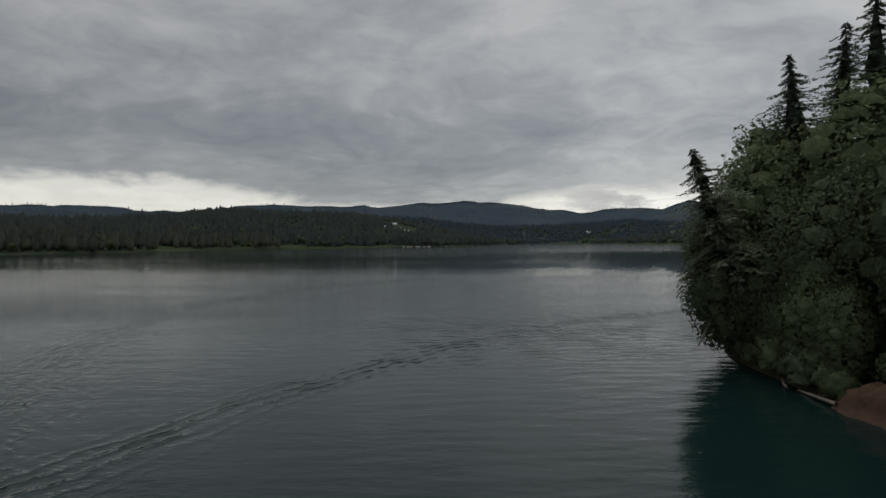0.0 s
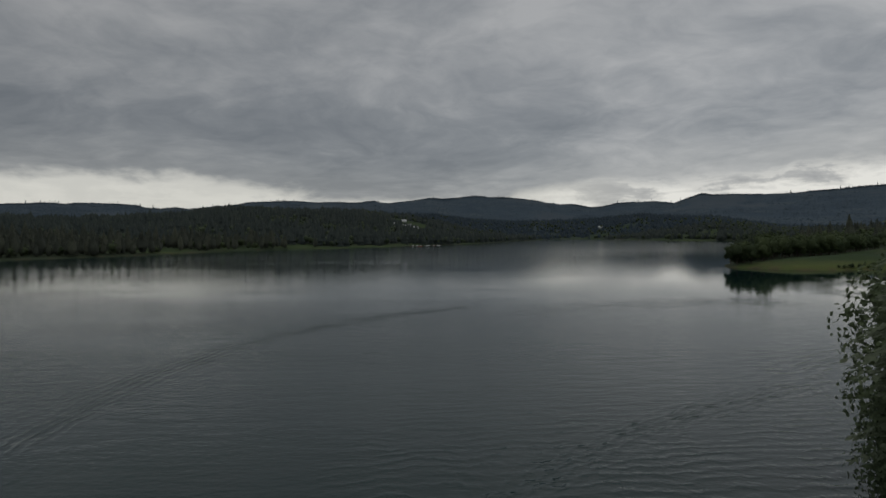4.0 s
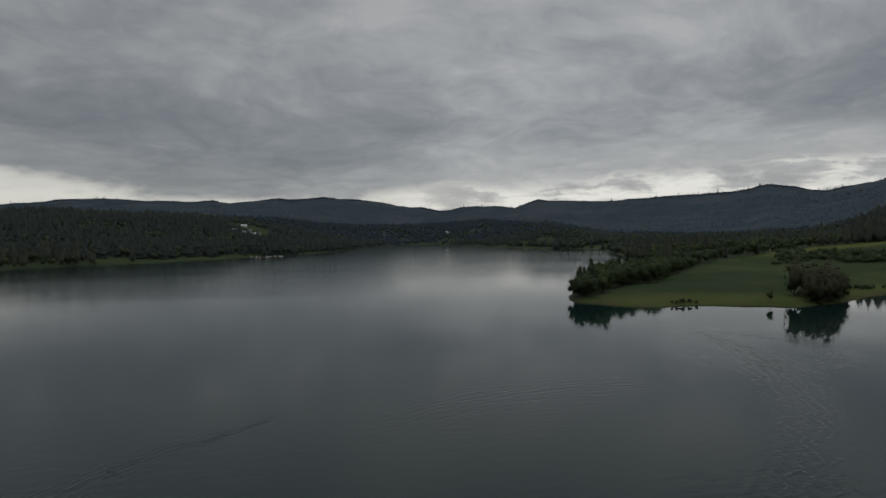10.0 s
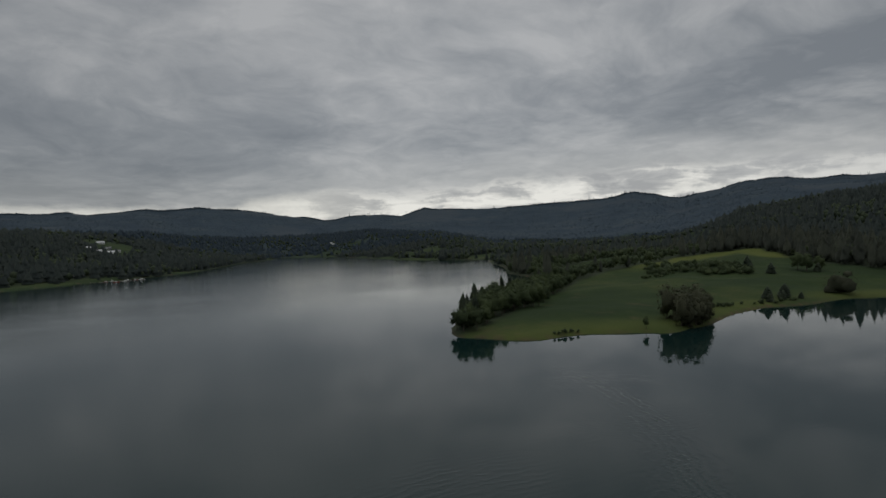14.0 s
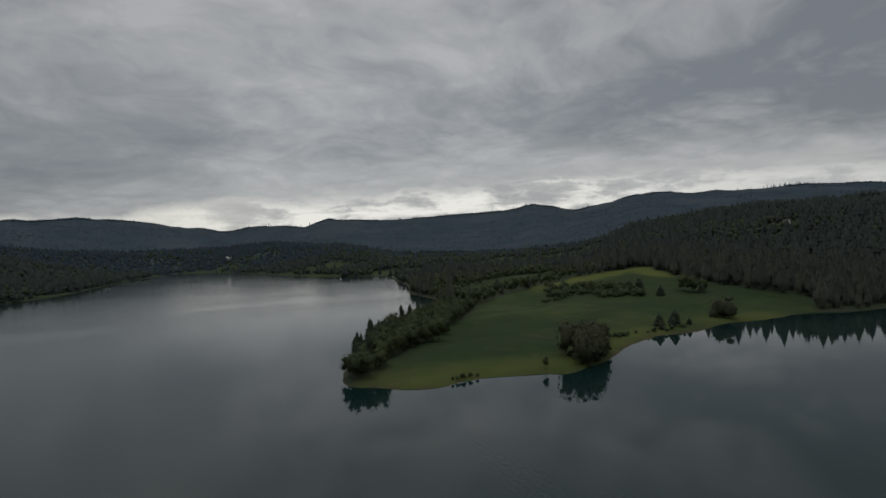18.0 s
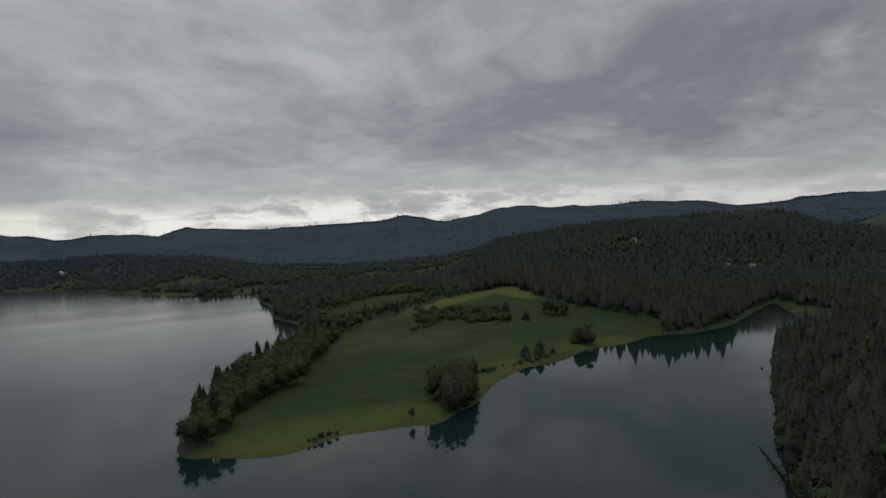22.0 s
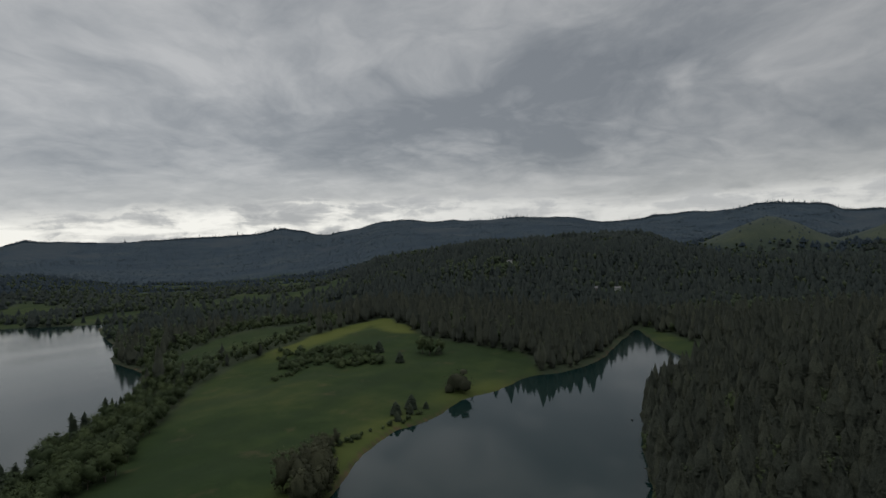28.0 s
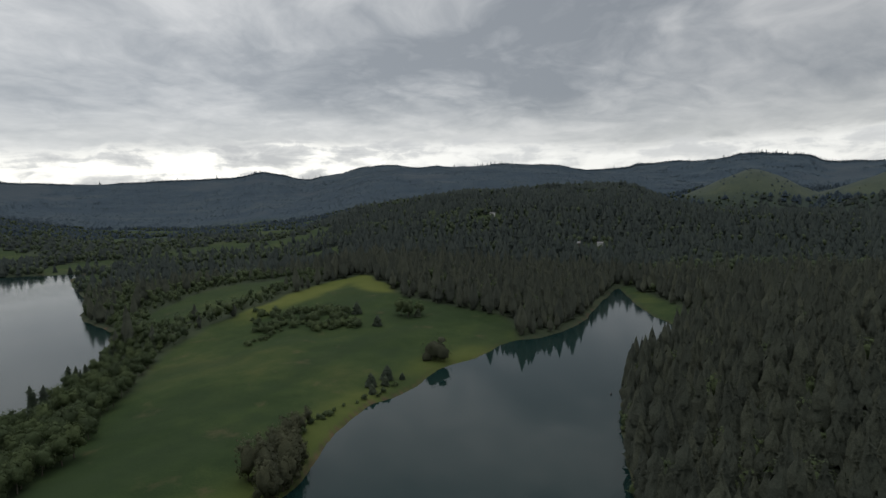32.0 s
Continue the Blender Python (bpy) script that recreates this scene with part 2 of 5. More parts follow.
def ground_material():
    m, t, b = material("ground_cover", 0.95, 0.1)
    p = position(t)

    def att(name):
        a = t.nodes.new("ShaderNodeAttribute")
        a.attribute_name = name
        return a.outputs["Fac"]

    n_big, n_mid, n_fine = noise_tex(t, p, 0.012, 4), noise_tex(t, p, 0.09, 4), noise_tex(t, p, 1.4, 4)
    v = math_node(t, "ADD", math_node(t, "MULTIPLY", n_big, 0.5), math_node(t, "ADD", math_node(t, "MULTIPLY", n_mid, 0.3), math_node(t, "MULTIPLY", n_fine, 0.2)))
    grass = ramp(t, v, [(0.38, (0.026, 0.045, 0.017)), (0.47, (0.034, 0.056, 0.020)), (0.54, (0.045, 0.067, 0.023)), (0.64, (0.070, 0.084, 0.030))])
    # damp hollows grow ranker and darker, in long streaks
    mp = t.nodes.new("ShaderNodeMapping")
    mp.inputs["Rotation"].default_value = (0, 0, radians(-38))
    mp.inputs["Scale"].default_value = (0.35, 1.0, 1.0)
    t.links.new(p, mp.inputs["Vector"])
    rank = ramp(t, noise_tex(t, mp.outputs[0], 0.026, 4, 0.6), [(0.42, (0, 0, 0)), (0.58, (1, 1, 1))], True)
    grass = mix(t, math_node(t, "MULTIPLY", rank, 0.55), grass, (0.028, 0.046, 0.020))
    grass = mix(t, att("hay"), grass, ramp(t, v, [(0.38, (0.078, 0.100, 0.024)), (0.6, (0.112, 0.128, 0.034))]))
    dry = ramp(t, noise_tex(t, p, 0.05, 6, 0.65), [(0.60, (0, 0, 0)), (0.72, (1, 1, 1))])
    grass = mix(t, math_node(t, "MULTIPLY", dry, 0.35), grass, (0.14, 0.10, 0.06))
    floor = ramp(t, v, [(0.35, (0.034, 0.046, 0.028)), (0.55, (0.046, 0.060, 0.035)), (0.7, (0.062, 0.076, 0.040))])
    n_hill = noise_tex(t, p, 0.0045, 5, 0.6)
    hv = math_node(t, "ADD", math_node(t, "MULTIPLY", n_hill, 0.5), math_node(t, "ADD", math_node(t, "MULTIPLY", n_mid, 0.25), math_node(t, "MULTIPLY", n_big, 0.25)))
    # far slopes: distance haze painted in as a blue ground colour
    hazy_hill = ramp(t, hv, [(0.38, (0.036, 0.056, 0.078)), (0.47, (0.044, 0.066, 0.087)), (0.53, (0.050, 0.073, 0.092)), (0.60, (0.064, 0.084, 0.096))])
    floor = mix(t, att("hazy_hill"), floor, hazy_hill)
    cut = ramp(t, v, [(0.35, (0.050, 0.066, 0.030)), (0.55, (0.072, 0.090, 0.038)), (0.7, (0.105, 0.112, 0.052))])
    # far cut-over patches, greyed and blued by the same painted haze
    hazy_cut = ramp(t, v, [(0.35, (0.054, 0.070, 0.084)), (0.55, (0.064, 0.078, 0.088)), (0.7, (0.080, 0.088, 0.090))])
    cut = mix(t, att("hazy_hill"), cut, hazy_cut)
    shore = ramp(t, n_mid, [(0.35, (0.045, 0.042, 0.028)), (0.65, (0.115, 0.076, 0.048))])
    col = mix(t, att("meadow"), floor, grass)
    col = mix(t, att("cut"), col, cut)
    col = mix(t, att("shore"), col, shore)
    t.links.new(col, b.inputs["Base Color"])
    relief = math_node(t, "MULTIPLY", math_node(t, "MULTIPLY", math_node(t, "ADD", n_hill, n_big), 10.0), att("hazy_hill"))
    bump(t, b, math_node(t, "ADD", math_node(t, "ADD", n_fine, n_mid), relief), 0.6, 0.25)
    return m


GROUND = ground_material()


def water_material():
    m, t, b = material("lake_water", 0.04, 0.5)
    b.inputs["Base Color"].default_value = (0.0080, 0.0240, 0.0228, 1)
    b.inputs["IOR"].default_value = 1.333
    p = position(t)
    sep = t.nodes.new("ShaderNodeSeparateXYZ")
    t.links.new(p, sep.inputs[0])
    px, py, _ = sep.outputs

    def smooth(v, a, b_, lo=0.0, hi=1.0):
        n = t.nodes.new("ShaderNodeMapRange")
        n.interpolation_type = "SMOOTHSTEP"
        t.links.new(v, n.inputs[0])
        for i, q in enumerate((a, b_, lo, hi)):
            n.inputs[i + 1].default_value = q
        return n.outputs[0]

    def laid(turn, sx, sy):
        mp = t.nodes.new("ShaderNodeMapping")
        mp.inputs["Rotation"].default_value = (0, 0, radians(turn))
        mp.inputs["Scale"].default_value = (sx, sy, 1.0)
        t.links.new(p, mp.inputs["Vector"])
        return mp.outputs[0]

    def far_from(cx, cy):
        dx, dy = math_node(t, "SUBTRACT", px, cx), math_node(t, "SUBTRACT", py, cy)
        return math_node(t, "SQRT", math_node(t, "ADD", math_node(t, "MULTIPLY", dx, dx), math_node(t, "MULTIPLY", dy, dy)))

    # light airs: fine ripples in patches with drawn edges, long crests across the breeze
    rip = noise_tex(t, laid(12, 0.55, 1.0), 2.3, 4, 0.6)
    patch = ramp(t, noise_tex(t, laid(-20, 0.30, 1.0), 0.010, 5, 0.55), [(0.44, (0.42, 0.42, 0.42)), (0.56, (1, 1, 1))], True)
    # the cove lies sheltered; by the bank the wakes have stirred it
    calm = smooth(far_from(330.0, 170.0), 190.0, 430.0, 0.06, 1.0)
    lee = smooth(far_from(10.0, 10.0), 50.0, 170.0, 1.0, 0.30)
    swell = noise_tex(t, laid(-8, 0.30, 1.0), 0.75, 2, 0.4)
    h = math_node(t, "ADD", math_node(t, "MULTIPLY", rip, 0.085), math_node(t, "MULTIPLY", swell, 0.100))
    h = math_node(t, "MULTIPLY", h, math_node(t, "MULTIPLY", patch, math_node(t, "MULTIPLY", calm, lee)))
    # slow round undulations that bend every reflection
    slow = noise_tex(t, laid(-14, 0.30, 1.0), 0.95, 1, 0.3)
    h = math_node(t, "ADD", h, math_node(t, "MULTIPLY", slow, math_node(t, "MULTIPLY", smooth(far_from(18.0, 24.0), 8.0, 34.0, 0.060, 0.010), 1.0)))

    def wake(h, cx, cy, radius, width, wave, amp, x0, x1):
        """A train of crests along an arc, fading at both ends."""
        d = math_node(t, "SUBTRACT", far_from(cx, cy), radius)
        wander = math_node(t, "MULTIPLY", math_node(t, "SUBTRACT", noise_tex(t, p, 0.16, 5, 0.62), 0.5), wave * 3.4)
        d = math_node(t, "ADD", d, wander)
        q = math_node(t, "DIVIDE", d, width)
        env = math_node(t, "POWER", 2.718, math_node(t, "MULTIPLY", math_node(t, "MULTIPLY", q, q), -1.0))
        env = math_node(t, "MULTIPLY", env, ramp(t, noise_tex(t, p, 0.34, 4, 0.65), [(0.36, (0.10, 0.10, 0.10)), (0.60, (1, 1, 1))]))
        ph = math_node(t, "MULTIPLY", d, 6.283 / wave)
        # narrow crests and wide troughs
        s = math_node(t, "MULTIPLY_ADD", math_node(t, "POWER", 2.718, math_node(t, "SINE", ph)), 0.85, -1.1)
        ends = math_node(t, "MULTIPLY", smooth(px, x0, x0 + 12), smooth(px, x1, x1 - 12))
        ends = math_node(t, "MULTIPLY", ends, smooth(py, 215.0, 190.0))
        return math_node(t, "ADD", h, math_node(t, "MULTIPLY", math_node(t, "MULTIPLY", math_node(t, "MULTIPLY", env, s), ends), amp))

    for w in WAKES:
        h = wake(h, *w)
    t.links.new(smooth(far_from(110.0, 60.0), 190.0, 480.0, 0.012, 0.095), b.inputs["Roughness"])
    n = t.nodes.new("ShaderNodeBump")
    n.inputs["Strength"].default_value, n.inputs["Distance"].default_value = 1.0, 1.0
    t.links.new(h, n.inputs["Height"])
    t.links.new(n.outputs[0], b.inputs["Normal"])
    return m


# arcs of the wakes: centre, radius, width of the train, wavelength, height, from x, to x
WAKES = [(73.4, -14.2, 94.3, 2.0, 1.0, 0.034, -40, 40), (46.0, 68.0, 78.5, 3.2, 1.2, 0.030, -70, 10), (40.0, -215.0, 268.0, 15.0, 1.25, 0.022, -12, 44),
         (58.7, 62.4, 25.8, 2.2, 1.0, 0.012, 18, 64), (-36.0, 218.0, 158.1, 6.0, 1.9, 0.030, 26, 124), (60.0, 60.0, 78.0, 9.0, 1.7, 0.016, 6, 76), (112.0, 160.0, 20.0, 8.0, 1.4, 0.010, 80, 140)]
WATER = water_material()

# ---- mesh helpers ----


def mesh_np(name, verts, faces, mats, attributes=None, smooth=False, mat_index=None, normals=None):
    """A mesh from arrays: faces are all triangles or all quads."""
    me = bpy.data.meshes.new(name)
    verts, faces = np.asarray(verts, np.float32), np.asarray(faces, np.int32)
    k = faces.shape[1]
    me.vertices.add(len(verts))
    me.vertices.foreach_set("co", verts.ravel())
    me.loops.add(faces.size)
    me.loops.foreach_set("vertex_index", faces.ravel())
    me.polygons.add(len(faces))
    me.polygons.foreach_set("loop_start", np.arange(0, faces.size, k, dtype=np.int32))
    me.polygons.foreach_set("use_smooth", np.full(len(faces), smooth))
    if mat_index is not None:
        me.polygons.foreach_set("material_index", np.asarray(mat_index, np.int32))
    for m in mats:
        me.materials.append(m)
    for key, values in (attributes or {}).items():
        a = me.attributes.new(key, "FLOAT", "POINT")
        a.data.foreach_set("value", np.asarray(values, np.float32))
    me.update(calc_edges=True)
    if normals is not None:
        me.normals_split_custom_set_from_vertices(np.asarray(normals, np.float32).tolist())
    return me


def part_np(name, verts, faces, mat, parent, label="", smooth=False, normals=None):
    ob = new(name, mesh_np(name, verts, faces, [mat], smooth=smooth, normals=normals))
    ob.parent = parent
    if label:
        tagged(ob, label)
    return ob


def part(name, bm, mat, parent, label=""):
    me = bpy.data.meshes.new(name)
    bm.to_mesh(me)
    bm.free()
    me.materials.append(mat)
    ob = new(name, me)
    ob.parent = parent
    if label:
        tagged(ob, label)
    return ob


def smoothstep(a, b, x):
    u = np.clip((x - a) / (b - a), 0, 1)
    return u * u * (3 - 2 * u)


def value_noise(x, y, scale, seed=0):
    """Smooth noise from -1 to 1 on arrays."""
    x, y = x / scale + seed * 17.3, y / scale - seed * 9.1
    xi, yi = np.floor(x).astype(np.int64), np.floor(y).astype(np.int64)
    fx, fy = x - xi, y - yi
    fx, fy = fx * fx * (3 - 2 * fx), fy * fy * (3 - 2 * fy)

    def h(i, j):
        n = (i * 374761393 + j * 668265263 + seed * 1442695) & 0x7FFFFFFF
        n = ((n ^ (n >> 13)) * 1274126177) & 0x7FFFFFFF
        return ((n ^ (n >> 16)) & 0xFFFF) / 32767.5 - 1

    return (h(xi, yi) * (1 - fx) + h(xi + 1, yi) * fx) * (1 - fy) + (h(xi, yi + 1) * (1 - fx) + h(xi + 1, yi + 1) * fx) * fy


def fractal(x, y, scale, octaves=4, seed=0):
    return sum(value_noise(x, y, scale / 2**k, seed + k) / 2**k for k in range(octaves))


# ---- the lie of the land ----
# the lake's shore: right bank, cove, meadow shore, headland, wooded point, far end, left shore
SHORE = [(16, -200), (17, -60), (18.8, 0), (20.3, 25), (21.5, 33), (22.1, 41), (24.2, 45.4), (28, 47), (50, 46), (90, 62), (130, 80), (170, 101), (205, 113), (236, 121),
         (258, 126), (284, 133), (315, 141), (352, 148), (400, 147), (441, 143), (500, 140), (535, 163), (600, 190), (668, 217), (570, 212),
         (486, 206), (437, 218), (418, 233), (374, 236), (351, 244), (323, 241), (300, 240), (280, 245), (257, 240)]
SHORE += [(234, 232), (215, 222), (190, 219), (181, 224), (158, 234), (140, 233), (122, 249), (116, 263), (138, 300), (178, 350), (236, 405), (283, 450), (318, 500),
          (330, 520), (352, 600), (385, 655), (420, 722), (455, 800), (512, 922), (560, 985), (490, 1065), (455, 1180), (450, 1350), (440, 1600), (400, 1790), (300, 1790), (240, 1620),
          (150, 1400), (75, 1130), (30, 1000), (-26, 902), (-84, 830), (-132, 760), (-185, 714), (-240, 662), (-268, 590), (-285, 510), (-330, 440), (-400, 350), (-450, 200), (-400, -200), (-100, -300)]


def rounded(points, steps=4):
    p = np.array(points, float)
    out = []
    for i in range(len(p)):
        a, b, c, d = p[i - 1], p[i], p[(i + 1) % len(p)], p[(i + 2) % len(p)]
        for k in range(steps):
            u = k / steps
            out.append(0.5 * (2 * b + (c - a) * u + (2 * a - 5 * b + 4 * c - d) * u * u + (3 * b - a - 3 * c + d) * u**3))
    return np.array(out)


LAKE = rounded(SHORE)


def inside(poly, x, y):
    r = np.zeros(x.shape, bool)
    q = np.roll(poly, -1, 0)
    for (x0, y0), (x1, y1) in zip(poly, q):
        if y0 != y1:
            r ^= ((y0 > y) != (y1 > y)) & (x < (x1 - x0) * (y - y0) / (y1 - y0) + x0)
    return r


def away(poly, x, y):
    """Distance to a closed outline: positive outside, negative inside."""
    d = np.full(x.shape, 1e18)
    q = np.roll(poly, -1, 0)
    for (x0, y0), (x1, y1) in zip(poly, q):
        ex, ey = x1 - x0, y1 - y0
        u = np.clip(((x - x0) * ex + (y - y0) * ey) / (ex * ex + ey * ey + 1e-9), 0, 1)
        d = np.minimum(d, (x - x0 - u * ex) ** 2 + (y - y0 - u * ey) ** 2)
    d = np.sqrt(d)
    return np.where(inside(poly, x, y), -d, d)


MEADOW = np.array([(112, 255), (130, 260), (175, 300), (212, 335), (268, 382), (318, 418), (345, 432), (420, 447), (500, 457), (548, 442), (505, 385), (478, 350), (470, 300), (462, 255), (425, 225), (300, 200), (130, 215)], float)
FIELD = np.array([(340, 492), (356, 466), (420, 478), (492, 490), (525, 530), (490, 562), (425, 556), (366, 532)], float)
OX, OY = 50.0, 80.0
AZ_SKY = [-180, -60, -39, -37, -35.5, -34.9, -33.5, -31.4, -30.3, -29.5, -28.3, -27, -26.2, -24.8, -23.6, -22, -20.5, -16.3, -14, -11.4, -9.8, -8.6, -7.2, -5.8, -4.7, -3.8, -2.6, -1.8, -0.1, 1.6, 3.5, 5.6, 7.5, 9.1,
          10.2, 11.3, 12.3, 13.2, 14.3, 15.5, 19.3, 20.9, 22.3, 23.3, 24.2, 26, 28.3, 31.2, 33, 35.2, 39, 41, 42, 42.9, 44, 45.7, 47, 48.1, 49.5, 51.2, 52.7, 53.8, 55.5, 56.7, 57.5, 58.9, 60.6, 62, 65.7, 68, 72.5, 73.9, 75.1, 76.4, 79,
          79.9, 84, 87.5, 88.5, 89.8, 91.4, 92.9, 93.7, 94.7, 95.6, 130, 180]
Z_SKY = [250, 250, 255, 266, 261, 274, 277, 269, 263, 240, 237, 252, 243, 258, 273, 284, 299, 307, 300, 304, 298, 309, 289, 304, 314, 330, 342, 332, 343, 353, 338, 326, 310, 284,
         267, 265, 250, 234, 238, 258, 269, 258, 300, 324, 304, 306, 299, 306, 310, 324, 335, 345, 355, 377, 389, 363, 331, 322, 352, 371, 405, 421, 431, 428, 411, 402, 410, 402, 406, 402, 391, 366, 342, 340, 352,
         371, 372, 379, 398, 401, 389, 374, 361, 319, 310, 300, 250]
AZ_MID = [-180, -60, -38, -30, -24, -10, -5, 1, 6, 12, 18, 24, 30, 38, 48, 53, 60, 68, 73, 80, 85, 90, 96, 110, 180]
Z_MID = [60, 60, 45, 62, 76, 76, 66, 60, 55, 66, 86, 66, 22, 14, 24, 62, 88, 103, 116, 135, 150, 152, 128, 120, 60]
R_MID = [1500, 1500, 1500, 1500, 1500, 1600, 1800, 2300, 2500, 2600, 2600, 2600, 2600, 2200, 1700, 1500, 1500, 1500, 1600, 1850, 2050, 2150, 2150, 2100, 1500]
R_SKY = 4750.0


def height(x, y, d=None):
    """Height of the ground; under the lake it is below zero."""
    x, y = np.asarray(x, float), np.asarray(y, float)
    if d is None:
        d = away(LAKE, x, y) + 1.3 * fractal(x, y, 14, 2, 5)
    dx, dy = x - OX, y - OY
    r, az = np.hypot(dx, dy), np.degrees(np.arctan2(dx, dy))
    dp = np.maximum(d, 0)
    near = 1.3 * (1 - np.exp(-dp / 2.5)) + 0.028 * np.minimum(dp, 220)
    near += smoothstep(0, 60, dp) * 12 * np.exp(-((x - 520) ** 2 + (y - 450) ** 2) / (2 * 115.0**2))
    near += smoothstep(0, 70, dp) * 26 * np.exp(-((x - 430) ** 2 + (y + 40) ** 2) / (2 * 150.0**2))
    near += smoothstep(0, 40, dp) * 12 * np.exp(-((x - 120) ** 2 + (y + 40) ** 2) / (2 * 90.0**2))
    near += smoothstep(5, 40, dp) * 1.6 * fractal(x, y, 60, 3, 2)
    zm, rm = np.interp(az, AZ_MID, Z_MID), np.interp(az, AZ_MID, R_MID)
    zs = np.interp(az, AZ_SKY, Z_SKY) - 10
    rough = fractal(x, y, 420, 4, 11)
    mid = zm * (smoothstep(0.30, 1.0, r / rm) - 0.5 * smoothstep(1.0, 1.45, r / rm)) * smoothstep(0, 420, dp) * (1 + 0.22 * rough)
    mid *= 1 - 0.70 * np.exp(-(((az - 92.5) / 10.5) ** 4)) * smoothstep(1150, 1450, r) * smoothstep(2350, 2050, r)
    start = np.minimum(rm * 1.2, 2700)
    u = np.clip((r - start) / (R_SKY - start), 0, 1)
    wall = np.where(r <= R_SKY, u**1.3 * (1 + 0.26 * (1 - u) * fractal(x, y, 900, 3, 21)) + 0.05 * u * (1 - u) * (1 - np.abs(fractal(x, y, 480, 2, 25))), 1 - (r - R_SKY) / 900)
    far = (zs - 0.5 * zm) * wall + u * 2.5 * fractal(x, y, 120, 3, 31)
    z = near + mid + far
    # the cut-over hills east of the lake
    flat, cone = 0.0, 0.0
    for hx, hy, wide, top in ((1950, 118, 225, 112), (1960, -290, 310, 108)):
        q = np.hypot(x - hx, y - hy)
        flat = np.maximum(flat, np.exp(-((q / (wide * 1.4)) ** 4)))
        cone = np.maximum(cone, top * np.maximum(0, 1 - (np.sqrt(q * q + 45.0**2) - 45 + 14 * fractal(x, y, 110, 3, 59)) / wide))
    z = z * (1 - flat) + flat * (54 + 5 * fractal(x, y, 60, 2, 57)) + cone
    return np.where(d > 0, z, np.maximum(d * 0.30, -5.0) - 0.05)


MARSH = np.array([(478, 130), (500, 141), (535, 164), (600, 191), (668, 218), (676, 208), (612, 172), (560, 146), (520, 128), (495, 120)], float)


def open_ground(x, y, r, z, d):
    """1 where grass grows instead of trees: meadows, valley fields, farm clearings, marsh."""
    edge = 3 * fractal(x, y, 18, 3, 8)
    g = smoothstep(4, -4, away(MEADOW, x, y) + edge)
    for poly in (FIELD, MARSH):
        g = np.maximum(g, smoothstep(4, -4, away(poly, x, y) + edge))
    az = np.degrees(np.arctan2(x - OX, y - OY))
    valley = smoothstep(0.0, 0.22, fractal(x, y, 130, 3, 41)) * smoothstep(700, 900, r) * smoothstep(2900, 2400, r) * smoothstep(60, 35, z) * smoothstep(8, 16, az) * smoothstep(58, 50, az)
    margin = smoothstep(600, 700, r) * smoothstep(55, 25, d) * smoothstep(0.0, 0.35, fractal(x, y, 140, 2, 43)) * smoothstep(60, 50, az)
    farm = smoothstep(1.15, 0.8, np.hypot((x + 105) / 75, (y - 1500) / 130)) + smoothstep(1.15, 0.8, np.hypot((x - 12) / 55, (y - 1275) / 60)) + smoothstep(1.15, 0.85, np.hypot((x + 165 + 0.75 * (y - 725)) / 34, (y - 725) / 75))
    farm = farm + smoothstep(1.2, 0.8, np.hypot((x + 92) / 62, (y - 1285) / 75)) + smoothstep(1.2, 0.8, np.hypot((x + 45) / 42, (y - 1000) / 55))
    farm = farm + smoothstep(1.2, 0.8, np.hypot((x - 892) / 20, (y - 300) / 13)) + smoothstep(1.2, 0.8, np.hypot((x - 975) / 26, (y - 498) / 22))
    farm = farm + smoothstep(1.2, 0.8, np.hypot((x + 330) / 60, (y - 590) / 60))
    return np.maximum(np.maximum(g, np.clip(farm, 0, 1)), np.maximum(valley, margin))


def cut_over(x, y, r):
    c = smoothstep(215, 165, np.hypot(x - 1950, y - 118) + 25 * fractal(x, y, 70, 2, 53)) + smoothstep(285, 235, np.hypot(x - 1960, y + 300) + 30 * fractal(x, y, 90, 2, 55))
    return np.maximum(np.clip(c, 0, 1), 0.55 * smoothstep(0.56, 0.66, fractal(x, y, 420, 4, 51)) * smoothstep(2600, 3000, r))


